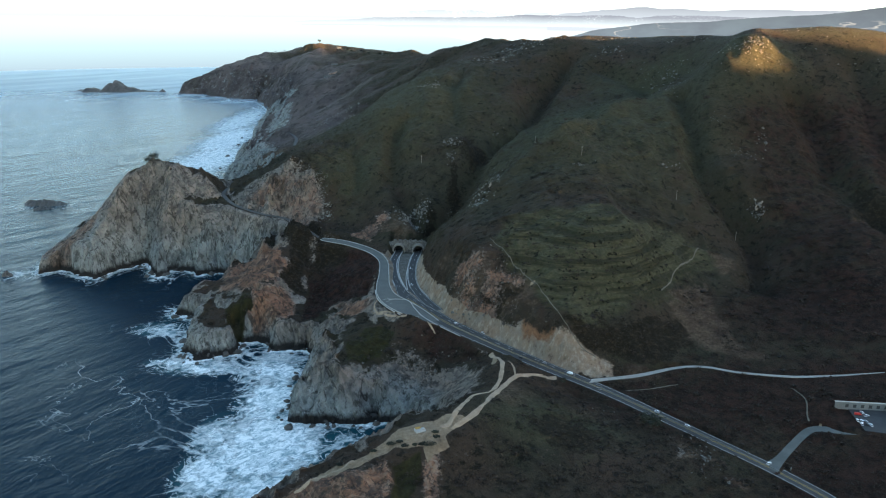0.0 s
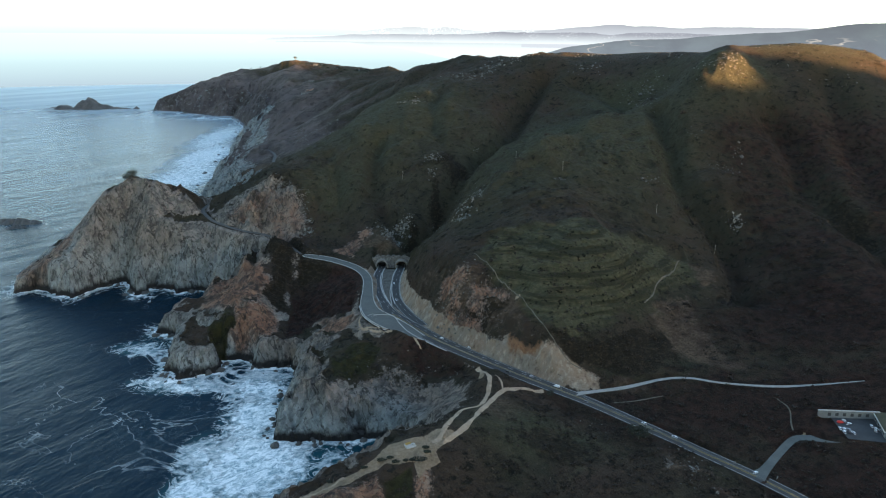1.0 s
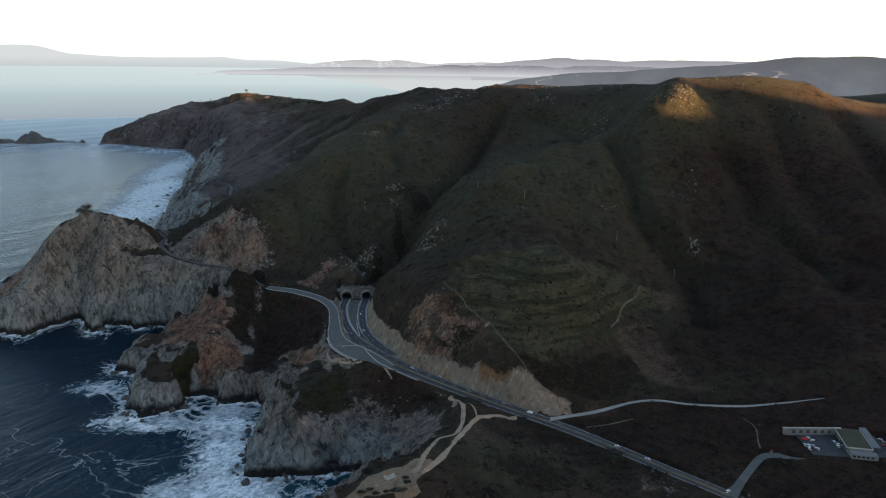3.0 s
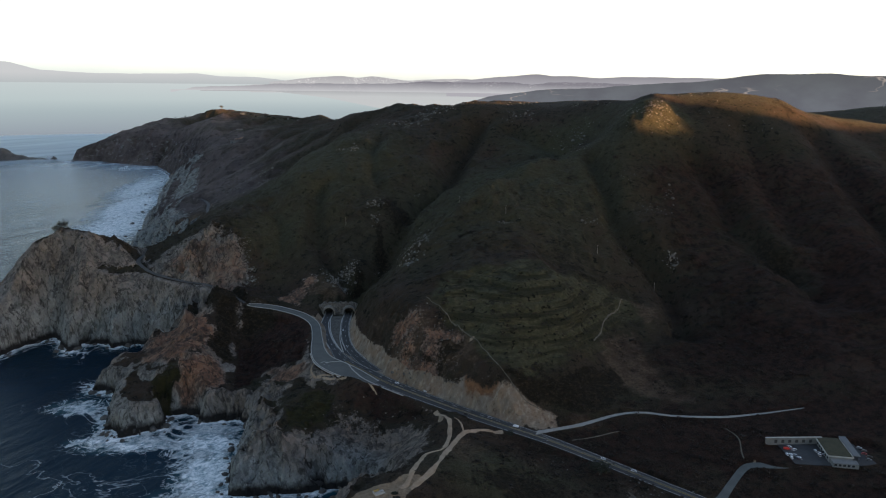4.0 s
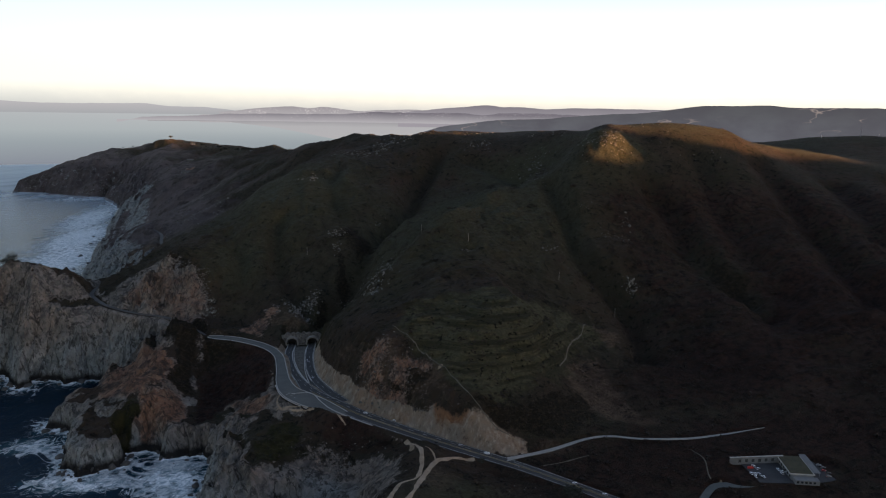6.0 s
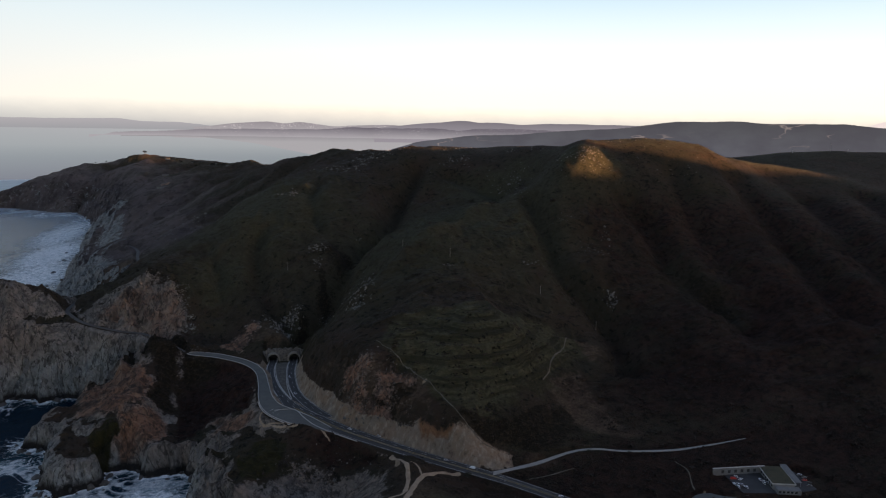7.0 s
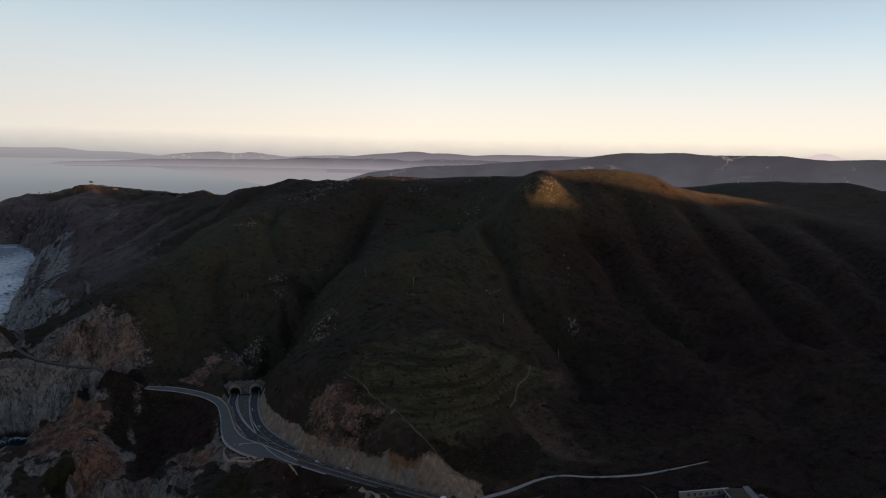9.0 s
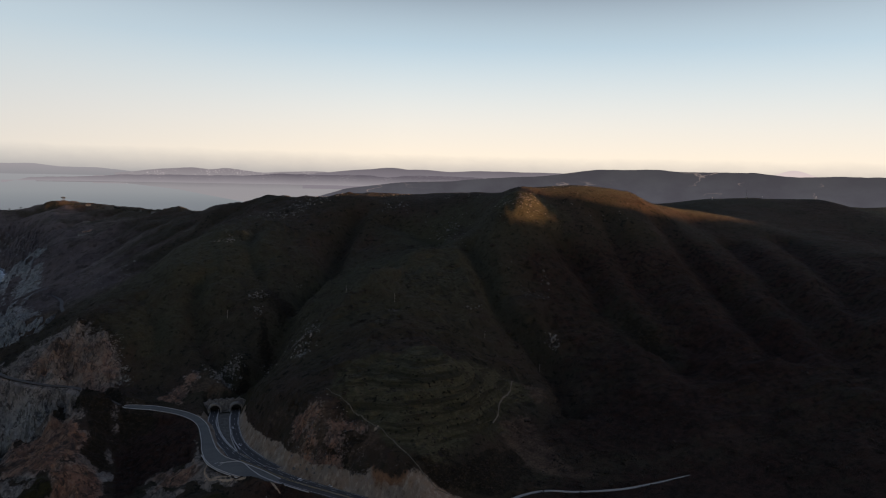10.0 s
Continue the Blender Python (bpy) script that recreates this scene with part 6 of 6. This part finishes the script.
def tree(name, x, y, tall, wide, seed, label, flat=1.0, lean=0.0):
    """A tapered trunk, limbs, and a crown of many small leaf clumps."""
    r = random.Random(seed)
    thing = empty(name, pose(x, y, ground_z(x, y) - 0.3), label, "tree")
    bend = lean * tall
    part("trunk", tube([(0, 0, 0), (bend * 0.3, 0.1, tall * 0.35), (bend, 0, tall * 0.8)], [tall * 0.045, tall * 0.033, tall * 0.012]), BARK, thing)
    crown = bmesh.new()
    for k in range(6):
        a = k * 1.05 + r.uniform(-0.3, 0.3)
        tip = Vector((bend * 0.8 + wide * 0.6 * math.cos(a), wide * 0.6 * math.sin(a), tall * r.uniform(0.55, 0.85)))
        part("limb", tube([(bend * 0.45, 0, tall * r.uniform(0.35, 0.5)), tuple(tip)], [tall * 0.018, tall * 0.006], 5), BARK, thing)
        for _ in range(70):
            c = tip + Vector((r.gauss(0, wide * 0.22), r.gauss(0, wide * 0.22), r.gauss(0, wide * 0.16 * flat)))
            s = wide * r.uniform(0.06, 0.14)
            vs = [crown.verts.new(c + Vector((r.uniform(-1, 1), r.uniform(-1, 1), r.uniform(-0.7, 0.7))) * s) for _ in range(4)]
            for f in ((0, 1, 2), (0, 2, 3), (0, 3, 1), (1, 3, 2)):
                crown.faces.new([vs[i] for i in f])
    for _ in range(150):
        c = Vector((bend + r.gauss(0, wide * 0.3), r.gauss(0, wide * 0.3), tall * 0.82 + r.gauss(0, wide * 0.16 * flat)))
        s = wide * r.uniform(0.06, 0.14)
        vs = [crown.verts.new(c + Vector((r.uniform(-1, 1), r.uniform(-1, 1), r.uniform(-0.7, 0.7))) * s) for _ in range(4)]
        for f in ((0, 1, 2), (0, 2, 3), (0, 3, 1), (1, 3, 2)):
            crown.faces.new([vs[i] for i in f])
    part("crown", crown, LEAF, thing)
    return thing


tree("cypress", 168, 522, 11, 9.5, 1, "dark round cypress beside the highway")
tree("bush_tree", 107, 586, 4.5, 3.6, 2, "small dark tree at the path mouth by the road")
tree("cypress", -434, 1095, 8, 8, 3, "windswept cypress on top of the headland", 2.0, 0.15)
tree("cypress", -442, 1096, 6.5, 6.5, 4, "windswept cypress on top of the headland", 1.8, -0.1)
for k, (x, y, h) in enumerate([(-560, 3420, 16), (-505, 3330, 12), (-470, 3270, 14), (-400, 3150, 15), (-380, 3110, 11), (-300, 3010, 14), (-270, 2950, 12), (-210, 2840, 12), (-130, 2690, 15), (-118, 2672, 17), (-105, 2660, 14), (-720, 3440, 8), (-760, 3430, 8)]):
    tree("pine", x, y, h, h * 0.55, 10 + k, "dark pine standing on the far ridge")
for k in range(26):
    a = rng.uniform(0, 1)
    tree("ridge_bush", -330 + 330 * a * 0.75 + rng.gauss(0, 14), 3040 - 430 * a * 0.75 + rng.gauss(0, 12), rng.uniform(5, 9), rng.uniform(5, 8), 40 + k, "dark bushy tree among the far ridge houses")

def bush(x, y, wide, seed):
    r = random.Random(seed)
    thing = empty("bush", pose(x, y, ground_z(x, y)), "low dark bush on pale trodden dirt", "bush", "bushes on the overlook")
    stems, crown = bmesh.new(), bmesh.new()
    box(stems, -0.15, 0.15, -0.15, 0.15, -0.5, 0.6)
    part("stem", stems, BARK, thing)
    wide *= 1.15
    for _ in range(260):
        a, d = r.uniform(0, 6.28), wide * math.sqrt(r.random())
        c = Vector((1.5 * d * math.cos(a), d * math.sin(a), r.uniform(0.1, 1.1) * (1.15 - d / wide * 0.7)))
        s = r.uniform(0.35, 0.7)
        vs = [crown.verts.new(c + Vector((r.uniform(-1, 1), r.uniform(-1, 1), r.uniform(-0.7, 0.7))) * s) for _ in range(4)]
        for f in ((0, 1, 2), (0, 2, 3), (0, 3, 1), (1, 3, 2)):
            crown.faces.new([vs[i] for i in f])
    part("crown", crown, LEAF, thing)


for k, (x, y, w) in enumerate([(-35, 456, 2.0), (-29, 457.5, 1.4), (-25, 453.5, 1.7), (-18, 453.5, 1.0), (-13.5, 453.5, 1.2), (-8, 453.5, 3.0), (-4, 465, 1.5), (-3, 461, 1.6), (-70, 445, 1.6), (-47, 451, 1.4)]):
    bush(x, y, w, 300 + k)


def ruin(x, y):
    thing = empty("concrete_ruin", pose(x, y, ground_z(x, y), 0, 0, 25), "broken pale concrete lookout ruin on the overlook", "ruin")
    part("slab", slab(-4, 4, -2.5, 2.5, -0.6, 0.5, 0.08), CONCRETE, thing)
    part("wall", slab(-3.8, -3.4, -2.2, 2.2, 0.5, 1.8, 0.05), CONCRETE, thing)
    part("wall", slab(-3.4, 1.2, 1.8, 2.2, 0.5, 2.2, 0.05), LINE_YELLOW, thing, "wall daubed with ochre paint")
    part("block", slab(1.8, 3.6, -1.2, 0.8, 0.5, 1.5, 0.1), CONCRETE, thing)


ruin(-15, 468)

# ---- scrub over the hillsides, one growth too dense to count ----
SHRUB = material("coastal_scrub", rough=0.95)
_n = Net(SHRUB)
_g = _n.node("ShaderNodeNewGeometry")
_c = _n.mix(_g.outputs["Random Per Island"], (0.011, 0.0088, 0.0052), (0.040, 0.0245, 0.0155))
_n.colour(_n.mix(_n.ramp(_n.noise(0.9, 4, 0.7), 0.45, 0.65, 0, 0.6), _c, (0.010, 0.010, 0.006)))


def scrub(count, seed):
    r = np.random.RandomState(seed)
    x = r.uniform(-320, 720, count * 3)
    y = 425 + 800 * r.uniform(0, 1, count * 3) ** 1.15
    i = np.clip(np.searchsorted(GX, x) - 1, 0, len(GX) - 2)
    j = np.clip(np.searchsorted(GY, y) - 1, 0, len(GY) - 2)
    bare = np.maximum(np.maximum(MASKS["cut"][j, i], np.maximum(MASKS["sand"][j, i] * 1.3, 0)), MASKS["rock"][j, i] * 0.85)
    thick = 0.12 + 0.9 * fbm(x, y, 70, 3, 55) + 1.5 * fbm(x, y, 13, 4, 58) - 0.3 * MASKS["green"][j, i] - 0.6 * np.clip((GZ[j, i] - 150) / 80, 0, 1)
    thick = np.where((x > 120) & (y < 640), thick + 0.35, thick)
    thick = np.maximum(thick, np.exp(-(((x - 150) / 70) ** 2 + ((y - 634) / 16) ** 2)) * 1.2)
    ok = (r.uniform(0, 1, len(x)) < np.clip(thick, 0.04, 1)) & (bare < 0.35) & (GZ[j, i] > 6)
    for line in CARVED + [np.array([(px, py, 0, h) for px, py in smooth_line(l, 6)]) for l, h in PATHS + FAINT_PATHS]:
        m = np.nonzero(ok)[0]
        d, v = nearest(x[m], y[m], line)
        ok[m[d < v[:, 1] + 1.0]] = False
    x, y, i, j = x[ok][:count], y[ok][:count], i[ok][:count], j[ok][:count]
    z = GZ[j, i] + (x - GX[i]) / (GX[i + 1] - GX[i]) * (GZ[j, i + 1] - GZ[j, i]) + (y - GY[j]) / (GY[j + 1] - GY[j]) * (GZ[j + 1, i] - GZ[j, i])
    n = len(x)
    size = 0.35 + 0.5 * r.gamma(1.2, 0.9, n)
    # each shrub is a heap of small leafy tufts
    tufts = 8
    d = r.normal(0, 1, (n, tufts, 3))
    d /= np.linalg.norm(d, axis=2)[..., None]
    d[..., 2] = np.abs(d[..., 2])
    mid = np.column_stack([x, y, z])[:, None] + d * size[:, None, None] * r.uniform(0.3, 1.0, (n, tufts, 1)) * np.array([1.15, 1.15, 0.75])
    corner = r.uniform(-1, 1, (n, tufts, 4, 3)) * np.array([0.62, 0.62, 0.45]) * size[:, None, None, None]
    co = (mid[:, :, None] + corner).astype(np.float32)
    tri = np.array([(0, 1, 2), (0, 2, 3), (0, 3, 1), (1, 3, 2)])
    faces = (tri[None] + 4 * np.arange(n * tufts)[:, None, None]).reshape(-1)
    me = bpy.data.meshes.new("scrub")
    me.vertices.add(n * tufts * 4)
    me.vertices.foreach_set("co", co.reshape(-1))
    me.loops.add(len(faces))
    me.loops.foreach_set("vertex_index", faces.astype(np.int32))
    me.polygons.add(len(faces) // 3)
    me.polygons.foreach_set("loop_start", np.arange(0, len(faces), 3, dtype=np.int32))
    me.update(calc_edges=True)
    me.shade_smooth()
    me.materials.append(SHRUB)
    return tagged(new("scrub", me), "low dark coastal scrub over the hillsides", "scrub", kind="stuff")


scrub(36000, 5)
